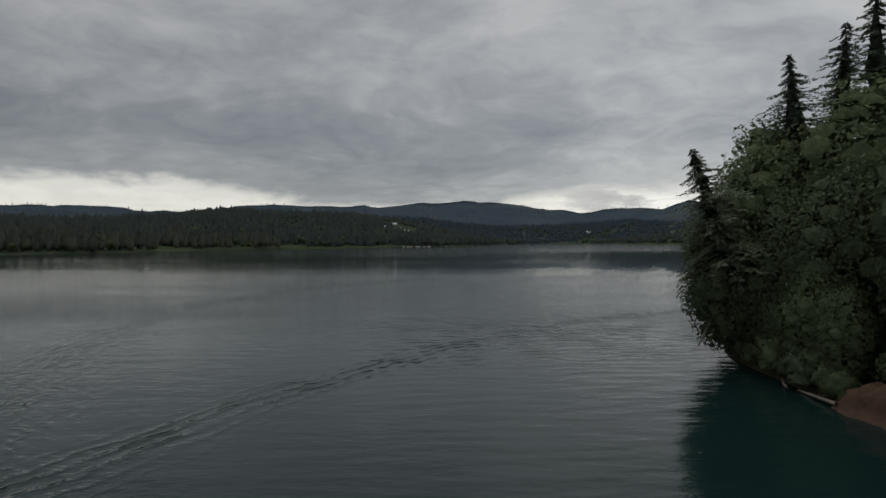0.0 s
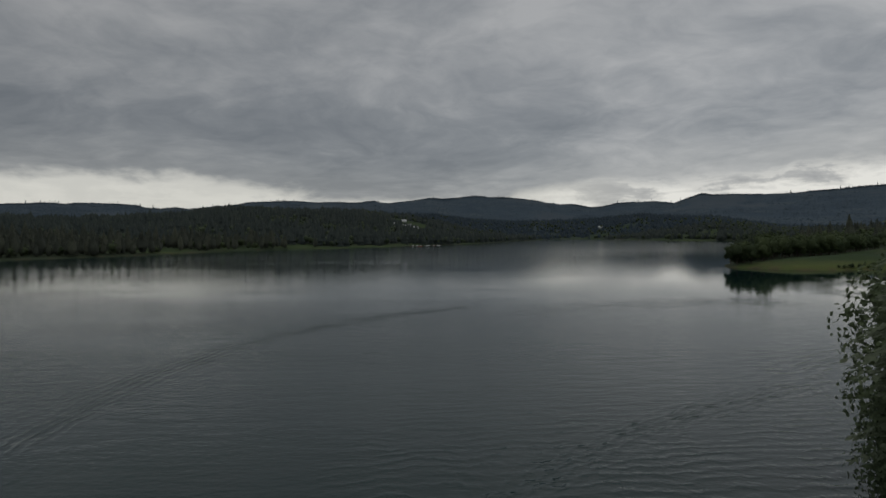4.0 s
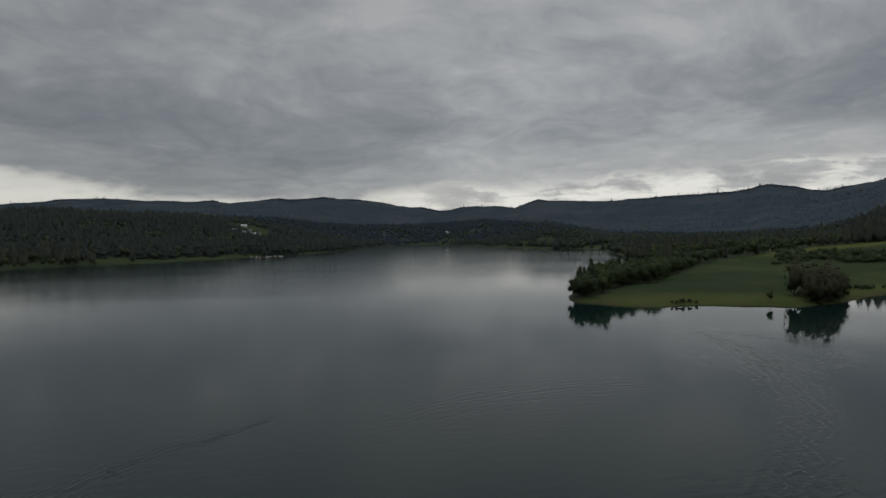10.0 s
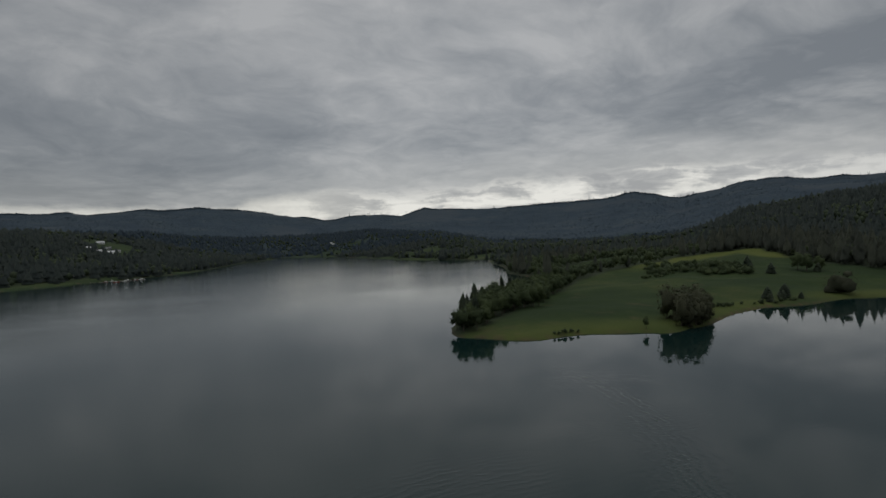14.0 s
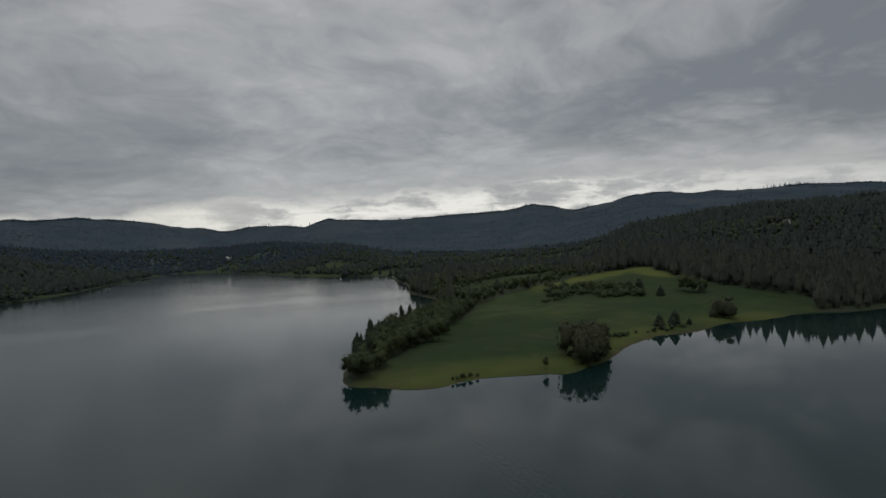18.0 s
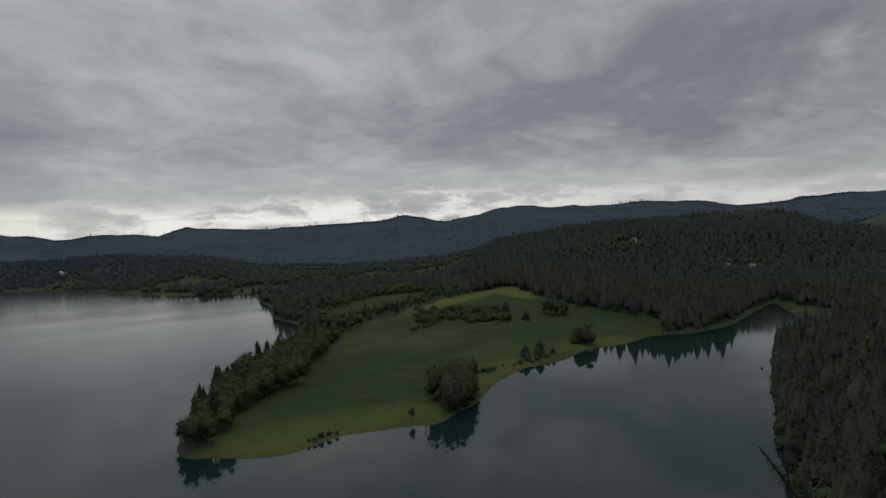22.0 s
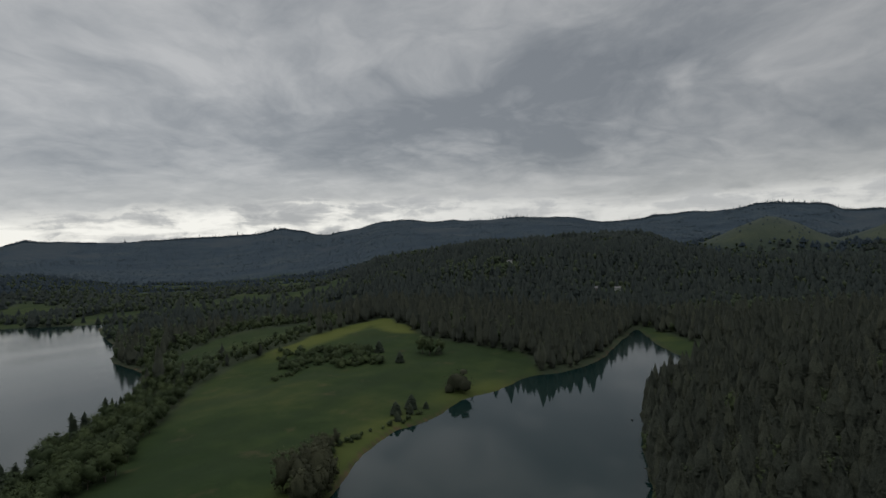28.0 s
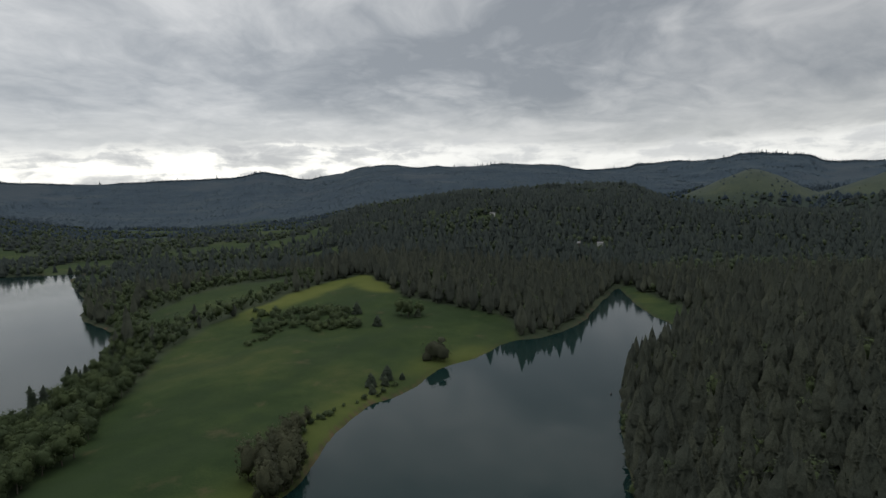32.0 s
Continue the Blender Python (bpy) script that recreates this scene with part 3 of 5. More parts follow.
def build_ground():
    radii = np.concatenate([np.arange(0.5, 640, 4.0), 640 * 1.03 ** np.arange(0, 69)])
    radii = np.unique(np.concatenate([radii[(radii < 4600) | (radii > 4850)], np.arange(4610, 4850, 22)]))
    radii = radii[radii < 5050]
    az = np.concatenate([np.arange(-48, 112, 0.4), np.arange(112, 312, 2.5)])
    R, A = np.meshgrid(radii, np.radians(az), indexing="ij")
    x, y = OX + R * np.sin(A), OY + R * np.cos(A)
    d = away(LAKE, x, y) + 1.3 * fractal(x, y, 14, 2, 5)
    z = height(x, y, d)
    m, n = R.shape
    i, j = np.meshgrid(np.arange(m - 1), np.arange(n), indexing="ij")
    j2 = (j + 1) % n
    faces = np.stack([i * n + j, i * n + j2, (i + 1) * n + j2, (i + 1) * n + j], -1).reshape(-1, 4)[:, ::-1]
    rr = np.hypot(x - OX, y - OY)
    meadow = open_ground(x, y, rr, z, d)
    cut = cut_over(x, y, rr)
    line = np.full(x.shape, 1e9)
    for (x0, y0), (x1, y1) in zip(MEADOW[6:10], MEADOW[7:11]):
        u = np.clip(((x - x0) * (x1 - x0) + (y - y0) * (y1 - y0)) / ((x1 - x0) ** 2 + (y1 - y0) ** 2), 0, 1)
        line = np.minimum(line, np.hypot(x - x0 - u * (x1 - x0), y - y0 - u * (y1 - y0)))
    hay = smoothstep(34, 20, line + 5 * fractal(x, y, 40, 2, 77)) * smoothstep(340, 400, x) * meadow
    hay = np.maximum(hay, 0.6 * smoothstep(0.15, 0.5, fractal(x, y, 90, 2, 79)) * smoothstep(26, 8, d) * meadow * (rr < 600))
    shore = smoothstep(1.6, 0.4, np.abs(d - 0.1)) * (0.35 + 0.65 * smoothstep(-0.2, 0.5, fractal(x, y, 40, 2, 71)))
    v = np.stack([x, y, z], -1).reshape(-1, 3)
    # the last attribute grows with distance and drives the painted haze and far relief
    me = mesh_np("ground", v, faces, [GROUND], {"meadow": meadow.ravel(), "cut": cut.ravel(), "shore": shore.ravel(), "hay": hay.ravel(), "hazy_hill": smoothstep(1300, 2400, rr).ravel()}, smooth=True)
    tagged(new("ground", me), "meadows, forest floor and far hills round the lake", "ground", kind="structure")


build_ground()
ring = np.concatenate([[0.0], 4 * 1.12 ** np.arange(0, 58)])
ring = ring[ring < 2600]
wa = np.radians(np.arange(0, 360, 4))
WR, WA = np.meshgrid(ring[1:], wa, indexing="ij")
wv = np.stack([OX + WR * np.sin(WA), OY + WR * np.cos(WA), 0 * WR], -1).reshape(-1, 3)
wm, wn = WR.shape
wi, wj = np.meshgrid(np.arange(wm - 1), np.arange(wn), indexing="ij")
wf = np.stack([wi * wn + wj, wi * wn + (wj + 1) % wn, (wi + 1) * wn + (wj + 1) % wn, (wi + 1) * wn + wj], -1).reshape(-1, 4)[:, ::-1]
hub = bpy.data.meshes.new("water")
wv = np.concatenate([wv, [(OX, OY, 0)]])
tri = [(len(wv) - 1, (k + 1) % wn, k) for k in range(wn)]
hub.from_pydata(wv.tolist(), [], [tuple(f) for f in wf.tolist()] + [t[::-1] for t in tri])
hub.materials.append(WATER)
tagged(new("water", hub), "calm grey-green lake with light ripples and fading wakes", "lake", kind="structure")

# ---- trees ----
rng = np.random.default_rng(7)


def tube(points, radii, sides=7):
    """A tapered tube along a line of points."""
    p = np.array(points, float)
    V, F = [], []
    for i, (c, r) in enumerate(zip(p, radii)):
        ax = p[min(i + 1, len(p) - 1)] - p[max(i - 1, 0)]
        ax /= np.linalg.norm(ax) + 1e-9
        s = np.cross(ax, (0.31, 0.9, 0.2))
        s /= np.linalg.norm(s)
        w = np.cross(ax, s)
        for k in range(sides):
            a = 2 * math.pi * k / sides
            V.append(c + r * (math.cos(a) * s + math.sin(a) * w))
    for i in range(len(p) - 1):
        for k in range(sides):
            a, b = i * sides + k, i * sides + (k + 1) % sides
            F.append((a, b, b + sides))
            F.append((a, b + sides, a + sides))
    return np.array(V), np.array(F)


def joined(pieces):
    V, F, n = [], [], 0
    for v, f in pieces:
        V.append(v)
        F.append(f + n)
        n += len(v)
    return np.concatenate(V), np.concatenate(F)


def ico(sub):
    bm = bmesh.new()
    bmesh.ops.create_icosphere(bm, subdivisions=sub, radius=1.0)
    v = np.array([p.co[:] for p in bm.verts])
    f = np.array([[p.index for p in q.verts] for q in bm.faces])
    bm.free()
    return v, f


ICO = {1: ico(1), 2: ico(2), 3: ico(3)}


def crown_normals(V, F, middle, wide, lift, g, own=None, jitter=0.2):
    """Normals that let a crown of loose sprays shade as one soft mass, and faces turned to suit."""
    N = (V - np.array([0, 0, middle])) * np.array([1, 1, wide])
    N /= np.linalg.norm(N, axis=1)[:, None] + 1e-6
    if own is not None:
        N = N * 0.8 + own
    N = N + np.array([0, 0, lift]) + jitter * g.normal(size=N.shape)
    N /= np.linalg.norm(N, axis=1)[:, None] + 1e-6
    face = np.cross(V[F[:, 1]] - V[F[:, 0]], V[F[:, 2]] - V[F[:, 0]])
    back = (face * N[F].sum(1)).sum(1) < 0
    F = F.copy()
    F[back] = F[back][:, ::-1]
    return V, F, N


def conifer_crown(h, width, levels, per, g, bare=0.08, sprays=0, droop=0.35, ragged=0.3, core=0.88, power=0.62, sides=7, jitter=0.10):
    """Whorls of drooping boughs. sprays 0: each bough is one bent kite; more: a bough carries that many side sprays."""
    V, F = [], []
    n = 0
    for k in range(levels):
        u = (k + 0.5) / levels
        z0 = h * (bare + (0.985 - bare) * u)
        reach = width * 0.5 * ((1 - u) ** 0.66 * 0.96 + 0.03) * (1 + 0.16 * math.sin(9 * u + h))
        for b in range(per):
            a = 2 * math.pi * (b / per + g.uniform(-0.10, 0.10)) + k * 2.4
            L = reach * (1 - ragged * g.random()) * (1.0 if g.random() > 0.1 else 0.55)
            zz = z0 + h * g.uniform(-0.5, 0.5) / levels
            out = np.array([math.cos(a), math.sin(a), 0.0])
            side = np.array([-math.sin(a), math.cos(a), 0.0])
            dr = droop * (1.15 - u) + g.uniform(-0.1, 0.1) * (2.2 if sprays else 1.0)
            mid = np.array([0, 0, zz]) + out * L * 0.55 + np.array([0, 0, -dr * L * 0.45 + 0.06 * L])
            tip = np.array([0, 0, zz]) + out * L + np.array([0, 0, -dr * L])
            root = np.array([0, 0, zz + 0.02 * h])
            if not sprays:
                w = L * g.uniform(0.24, 0.36)
                sag = np.array([0, 0, -0.14 * L])
                V += [root, mid + side * w + sag, tip, mid - side * w + sag]
                F += [(n, n + 1, n + 2), (n, n + 2, n + 3)]
                n += 4
                continue
            for s in range(sprays):
                q = (s + 0.6 + g.uniform(-0.3, 0.3)) / sprays
                c = root * (1 - q) ** 2 + 2 * q * (1 - q) * (mid + np.array([0, 0, 0.1 * L])) + q * q * tip
                for sg in (-1, 1):
                    ln = (0.20 + 0.085 * L * (1 - 0.5 * q)) * g.uniform(0.55, 1.35)
                    wd = ln * g.uniform(0.18, 0.32)
                    dirn = side * sg * 0.8 + out * g.uniform(0.35, 0.8) + np.array([0, 0, g.uniform(-0.5, 0.05)])
                    dirn /= np.linalg.norm(dirn)
                    cr = np.cross(dirn, (g.uniform(-0.5, 0.5), g.uniform(-0.5, 0.5), 1))
                    cr /= np.linalg.norm(cr)
                    m2 = c + dirn * ln * 0.5
                    V += [c, m2 + cr * wd, c + dirn * ln, m2 - cr * wd]
                    F += [(n, n + 1, n + 2), (n, n + 2, n + 3)]
                    n += 4
    # the dense inner crown, closed below
    rings = max(5, int(levels * 0.7))
    base = n
    for k in range(rings):
        u = k / (rings - 1)
        rad = width * 0.5 * ((1 - u) ** power * 0.96 + 0.02) * core * (0.35 if k == 0 else 1.0)
        for i in range(sides):
            a = 2 * math.pi * (i + 0.5 * (k % 2)) / sides
            q = rad * g.uniform(0.70, 1.2) * (1.08 if k % 2 == 0 else 0.86)
            V.append(np.array([q * math.cos(a), q * math.sin(a), h * (bare + (0.95 - bare) * u) - 0.12 * q + h * g.uniform(-0.25, 0.25) / rings]))
    for k in range(rings - 1):
        for i in range(sides):
            a, b = base + k * sides + i, base + k * sides + (i + 1) % sides
            F += [(a, b, b + sides), (a, b + sides, a + sides)]
    n += rings * sides
    # the leader
    V += [np.array([0.05, 0, h * 0.94]), np.array([-0.05, 0.05, h * 0.94]), np.array([0, 0, h])]
    F += [(n, n + 1, n + 2)]
    return crown_normals(np.array(V), np.array(F), h * 0.12, 0.30, 0.55, g, None, jitter)


def leaf_crown(h, width, clumps, leaves, size, g, low=0.22, skew=0.0, body=1, fill=0.84):
    """A full rounded crown: a lumpy heart, swelling clumps on it, and leaves over the skin of all."""
    heart = h * (low + 0.5 * (1 - low))
    cs = [(skew * 0.5, 0.0, heart, width * 0.39, h * (1 - low) * 0.43)]
    for c in range(clumps - 1):
        u = (c + 0.5) / (clumps - 1)
        zc = h * (low + 0.06 + (0.82 - low) * u)
        rad = width * 0.5 * math.sin(math.pi * min(0.93, 0.22 + 0.72 * u)) ** 0.7
        a = c * 2.399 + g.uniform(-0.4, 0.4)
        rr = rad * g.uniform(0.45, 0.70)
        cr = max(0.14 * width, rad * g.uniform(0.38, 0.56))
        cs.append((rr * math.cos(a) + skew * (1 - u), rr * math.sin(a), zc, cr, cr * 0.85))
    area = np.array([c[3] * c[4] for c in cs])
    share = np.maximum(1, (leaves * area / area.sum()).astype(int))
    P, N = [], []
    for (cx, cy, cz, cr, ch), per in zip(cs, share):
        q = g.normal(size=(per, 3))
        q /= np.linalg.norm(q, axis=1)[:, None]
        rad = (0.84 + 0.24 * g.random(per)) * (1 + 0.14 * np.sin(5 * q[:, 0] + cx) * np.sin(4 * q[:, 1] + cz))
        P.append(np.stack([cx + q[:, 0] * rad * cr, cy + q[:, 1] * rad * cr, cz + q[:, 2] * rad * ch], -1))
        N.append(q)
    P, N = np.concatenate(P), np.concatenate(N)
    skin = np.repeat(N, 4, 0)
    N = N + 0.45 * g.normal(size=N.shape) + np.array([0, 0, 0.30])
    N /= np.linalg.norm(N, axis=1)[:, None]
    T = np.cross(N, g.normal(size=N.shape))
    T /= np.linalg.norm(T, axis=1)[:, None]
    B = np.cross(N, T)
    s = size * g.uniform(0.6, 1.25, len(P))[:, None]
    V = np.stack([P - T * s, P - B * s * 0.6 + N * s * 0.12, P + T * s, P + B * s * 0.6 + N * s * 0.12], 1).reshape(-1, 3)
    k = np.arange(len(P))[:, None] * 4
    F = np.concatenate([k + np.array([[0, 1, 2]]), k + np.array([[0, 2, 3]])])
    pieces, own = [(V, F)], [skin]
    for cx, cy, cz, cr, ch in cs:
        q, f = ICO[body]
        lump = fill + 0.08 * np.sin(7 * q[:, 0] + cx) * np.sin(6 * q[:, 1] + cz) + 0.07 * np.sin(11 * q[:, 2] + 3 * q[:, 0] + cy) + g.uniform(-0.06, 0.06, len(q))
        pieces.append((q * lump[:, None] * np.array([cr, cr, ch]) + np.array([cx, cy, cz]), f))
        own.append(q)
    V, F = joined(pieces)
    V[:, 2] = np.maximum(V[:, 2], 0.25)
    return crown_normals(V, F, heart, 0.8, 0.25, g, np.concatenate(own) * 0.5)


def trunk_mesh(h, r, g, lean=0.0, limbs=0, width=0.0, low=0.25):
    pts = [(lean * (k / 6) ** 1.3 + 0.05 * r * g.normal(), 0.05 * r * g.normal(), h * k / 6) for k in range(7)]
    pts[0] = (0, 0, -0.6)
    pieces = [tube(pts, [r * (1.15 if k == 0 else 1 - 0.14 * k) for k in range(7)], 7)]
    for i in range(limbs):
        a, u = i * 2.4 + g.uniform(-0.4, 0.4), low + (0.8 - low) * (i + 0.3) / limbs
        b = np.array([lean * u, 0, h * u])
        e = b + np.array([math.cos(a) * width * 0.36, math.sin(a) * width * 0.36, h * 0.16])
        m = (b + e) / 2 + np.array([0, 0, -0.02 * h])
        pieces.append(tube([b, m, e], [r * 0.42, r * 0.3, r * 0.08], 5))
    return joined(pieces)


def make_tree(kind, h, width, g, label, category="tree", group="", detail=1, bare=0.06, leaf=None):
    top = new(kind)
    top.empty_display_size = 0.5
    if kind in ("fir_tree", "cedar_tree"):
        lv = {0: 14, 1: 22, 2: 25}[detail]
        v, f, nn = conifer_crown(h, width, lv, {0: 6, 1: 11, 2: 11}[detail], g, bare, {0: 0, 1: 0, 2: 16}[detail], {0: 0.28, 1: 0.25, 2: 0.02}[detail], {0: 0.3, 1: 0.55, 2: 0.62}[detail], 0.8 if kind == "cedar_tree" else {0: 0.85, 1: 0.5, 2: 0.20}[detail])
        tr = trunk_mesh(h * 0.96, 0.012 * h + 0.05, g)
        mat = BANK_NEEDLE_LIT if detail == 2 else NEEDLE
    else:
        cl, lf, sz = {0: (4, 170, 0.36), 1: (7, 430, 0.42), 2: (54, 11500, 0.145)}[detail]
        v, f, nn = leaf_crown(h, width, cl, lf, sz * (h / 14) ** 0.5, g, low=bare + 0.1, body=1, fill=(0.78, 0.74, 0.50)[detail])
        tr = trunk_mesh(h * 0.8, 0.013 * h + 0.04, g, 0, 5, width)
        mat = leaf or (BANK_LEAF_LIT if detail == 2 else LEAF)
    part_np("trunk", *tr, BARK, top)
    part_np("crown", v, f, mat, top, smooth=True, normals=nn)
    return tagged(top, label, category, group)


def stand(ob, x, y, s=1.0, turn=0.0, tilt=(0, 0), z=None):
    zz = float(height(np.array([x]), np.array([y]))[0]) if z is None else z
    return Matrix.LocRotScale((x, y, zz), Euler((tilt[0], tilt[1], turn)), (s, s, s))


def plant(proto, x, y, s=1.0, g=rng, z=None, tilt=0.05):
    """A copy of a tree at a place, turned and scaled."""
    m = stand(proto, x, y, s, g.uniform(0, 6.283), (g.normal() * tilt, g.normal() * tilt), z)
    made = copy_thing(proto, m)
    return made


G = np.random.default_rng(11)
FIR_LABEL = "dark green fir tree with drooping boughs"
ALDER_LABEL = "leafy green alder tree with a rounded crown"
firs = [make_tree("fir_tree", hh, ww, G, FIR_LABEL, group="trees along the headland", detail=1) for hh, ww in ((14, 10.5), (12, 9.6), (15.5, 11.0))]
alders = [make_tree("alder_tree", hh, ww, G, ALDER_LABEL, group="trees along the headland", detail=1) for hh, ww in ((12, 9), (10, 8.5), (14, 9.5))]
bushes = [make_tree("bush", hh, ww, G, "low green bush in the meadow", "bush", "bushes in the meadow", 0, bare=-0.32) for hh, ww in ((3.6, 4.6), (2.6, 4.2))]
for k, p in enumerate(firs + alders + bushes):
    p.location = (0, 0, 0)

# the belt of trees along the headland's outer shore
bp = np.array([(117, 263), (138, 300), (178, 350), (236, 405), (283, 450), (318, 500)], float)
bu = np.concatenate([[0], np.cumsum(np.hypot(*np.diff(bp, axis=0).T))])
belt = np.stack([np.interp(np.linspace(0, bu[-1], 240), bu, bp[:, k]) for k in (0, 1)], -1)
placed = []
for k in range(620):
    c = belt[int(G.integers(0, len(belt)))]
    i = int(np.argmin(((belt - c) ** 2).sum(1)))
    tn = belt[min(i + 1, len(belt) - 1)] - belt[max(i - 1, 0)]
    tn /= np.linalg.norm(tn) + 1e-9
    off = G.uniform(3.5, min(38, 10 + 0.45 * i))
    x, y = c[0] + tn[1] * off, c[1] - tn[0] * off
    if any((x - a) ** 2 + (y - b) ** 2 < 3.3**2 for a, b in placed):
        continue
    placed.append((x, y))
    if off < 10 and i > 8 and G.random() < 0.42:
        plant(firs[int(G.integers(0, 3))], x, y, G.uniform(0.60, 1.08) * float(np.interp(i, [90, 150, 240], [1.0, 0.75, 0.5])))
    else:
        plant(alders[int(G.integers(0, 3))], x, y, G.uniform(0.62, 1.08) * float(np.interp(i, [90, 150, 240], [1.0, 0.75, 0.5])))

# the big clump of willows on the meadow shore, the lone saplings and the twin firs
CLUMP = [(200, 223)] + [(203 + 50 * u + 3.2 * math.sin(k * 2.4), 223 + 30 * u + (10 - 6 * u) * (k % 3) / 2) for k, u in ((k, (k + 0.5) / 21) for k in range(21))]
willow = make_tree("willow_tree", 19, 10.5, G, "dark leafy willow in a clump on the meadow shore", group="willow clump on the shore", detail=1, leaf=ASH_LEAF, bare=-0.18)
for k, (x, y) in enumerate(CLUMP[1:]):
    plant(willow, x, y, (0.95 - 0.028 * k) * (0.82 + 0.09 * (k % 4)))
for x, y, s in ((203, 222.0, 0.62), (208, 223.0, 0.7), (213, 224.0, 0.66), (219, 227.5, 0.6), (226, 231.5, 0.5)):
    plant(willow, x, y, s)
willow.matrix_basis = stand(willow, *CLUMP[0], 0.8)
sapling = make_tree("sapling", 5.5, 3.2, G, "small leafy sapling at the water's edge", group="saplings on the meadow shore", detail=0)
plant(sapling, 243, 247, 0.7)
sapling.matrix_basis = stand(sapling, 184, 226)
cedar = make_tree("cedar_tree", 8.8, 10.5, G, "stout dark green cedar standing in the meadow", group="cedars in the meadow", detail=1)
for x, y, s in ((313, 256, 0.9), (306, 252, 0.6), (294, 251, 0.55), (318, 250, 0.45), (394, 319, 0.95), (414, 352, 1.1), (431, 310, 0.8)):
    plant(cedar, x, y, s)
cedar.matrix_basis = stand(cedar, 301, 257, 0.8)
for x, y, s in ((425, 314, 1.2), (432, 318, 1.05), (428, 322, 1.2), (435, 311, 1.0)):
    plant(alders[0], x, y, s)
round_willow = make_tree("willow_tree", 13.5, 23.0, G, "broad round brownish-green willow on the cove shore", leaf=ASH_LEAF, bare=-0.26)
round_willow.matrix_basis = stand(round_willow, 358, 253, 1.0)
# scrub in the meadow
for k in range(120):
    u, w = G.random(), G.random() ** 1.4
    plant(bushes[k % 2], 345 + 42 * u + 42 * w + G.normal() * 2, 386 - 58 * u + 44 * w + G.normal() * 2, G.uniform(0.9, 2.1))
for k in range(9):
    plant(bushes[k % 2], 322 + 3 * k + G.normal(), 368 + G.normal() * 2, G.uniform(0.8, 1.3))
for k in range(26):
    u = G.random()
    x = 235 + 80 * u
    y = 247 + 3 * G.random() + (3 if 0.2 < u < 0.7 else 0)
    plant(bushes[k % 2], x, y, G.uniform(0.4, 1.0))
for x, y, s in ((150, 236.5, 0.5), (153, 237, 0.62), (156, 236.8, 0.55), (159, 236.2, 0.45), (148, 236.8, 0.4)):
    plant(bushes[0], x, y, s)
fringe = LAKE[(LAKE[:, 0] > 120) & (LAKE[:, 0] < 480) & (LAKE[:, 1] < 150) & (LAKE[:, 1] > 60)]
for k in range(54):
    a = fringe[int(G.integers(0, len(fringe) - 1))]
    x, y = a[0] + G.normal() * 2.5, a[1] - G.uniform(1.0, 4.0)
    if 195 < x < 320:
        plant(bushes[k % 2], x, y, G.uniform(0.9, 1.7))
    if k % 2 == 0:
        plant(alders[k % 3], x + 3, y - 3, G.uniform(0.5, 0.8))
fringe = LAKE[(LAKE[:, 0] > 270) & (LAKE[:, 0] < 420) & (LAKE[:, 1] > 430) & (LAKE[:, 1] < 760)]
for k in range(42):
    a = fringe[int(G.integers(0, len(fringe)))]
    plant(alders[k % 3], a[0] + G.uniform(4.0, 9.0), a[1] + G.uniform(-5.0, 5.0) * 0.5, G.uniform(0.5, 0.8))
firs[0].matrix_basis = stand(firs[0], 133, 285, 0.85)
firs[1].matrix_basis = stand(firs[1], 150, 306, 0.95)
firs[2].matrix_basis = stand(firs[2], 158, 318, 0.9)
alders[0].matrix_basis = stand(alders[0], 122, 268, 0.8)
alders[1].matrix_basis = stand(alders[1], 127, 270, 0.85)
alders[2].matrix_basis = stand(alders[2], 190, 352, 0.9)
bushes[0].matrix_basis = stand(bushes[0], 372, 352, 1.2)
bushes[1].matrix_basis = stand(bushes[1], 391, 348, 1.2)

# ---- the bank beside the start: tall trees over a cut clay bank ----
bank_fir = [make_tree("fir_tree", hh, ww, G, lb, group="trees on the clay bank", detail=2, bare=br)
            for hh, ww, br, lb in ((15, 9, 0.40, "slender fir leaning out over the water"), (26, 12.5, 0.2, "tall dark fir rising above the broadleaf trees"))]
maple = [make_tree("maple_tree", hh, ww, G, "leafy maple with a dense dark green crown on the bank", group="trees on the clay bank", detail=2, bare=br)
         for hh, ww, br in ((19, 11, 0.05), (13, 8, 0.0))]
plant(bank_fir[1], 31.5, 47.5, 0.85)
plant(bank_fir[1], 27.4, 39.6, 0.86)
plant(bank_fir[1], 26.7, 42.2, 0.79)
plant(bank_fir[1], 29.0, 43.5, 0.83)
plant(bank_fir[1], 37, 34, 1.08)
plant(bank_fir[1], 35, 50, 0.9)
for bx_, by_, bs_ in ((43, 36, 1.0), (40, 24, 0.9), (52, 40, 0.95), (47, 30, 1.05)):
    plant(bank_fir[1], bx_, by_, bs_)
for bx_, by_, bs_ in ((41, 43, 0.9), (38, 30, 0.95), (30, 20, 0.8), (48, 45, 0.8)):
    plant(maple[0], bx_, by_, bs_)
plant(maple[0], 26, 30.5, 0.85)
plant(maple[0], 30, 47, 1.0)
plant(maple[0], 34, 28, 1.0)
plant(maple[1], 22.8, 38.5, 0.85)
slim = make_tree("alder_tree", 9.5, 5.6, G, "slim leafy alder leaning out over the water", group="trees on the clay bank", detail=2, bare=-0.05)
plant(bank_fir[0], 22.2, 42.2, 0.85)
for x_, y_, s_ in ((21.4, 33.0, 0.72), (21.7, 30.6, 0.6), (21.6, 35.6, 0.62), (22.0, 37.8, 0.7), (22.3, 41.2, 0.6)):
    plant(slim, x_, y_, s_)
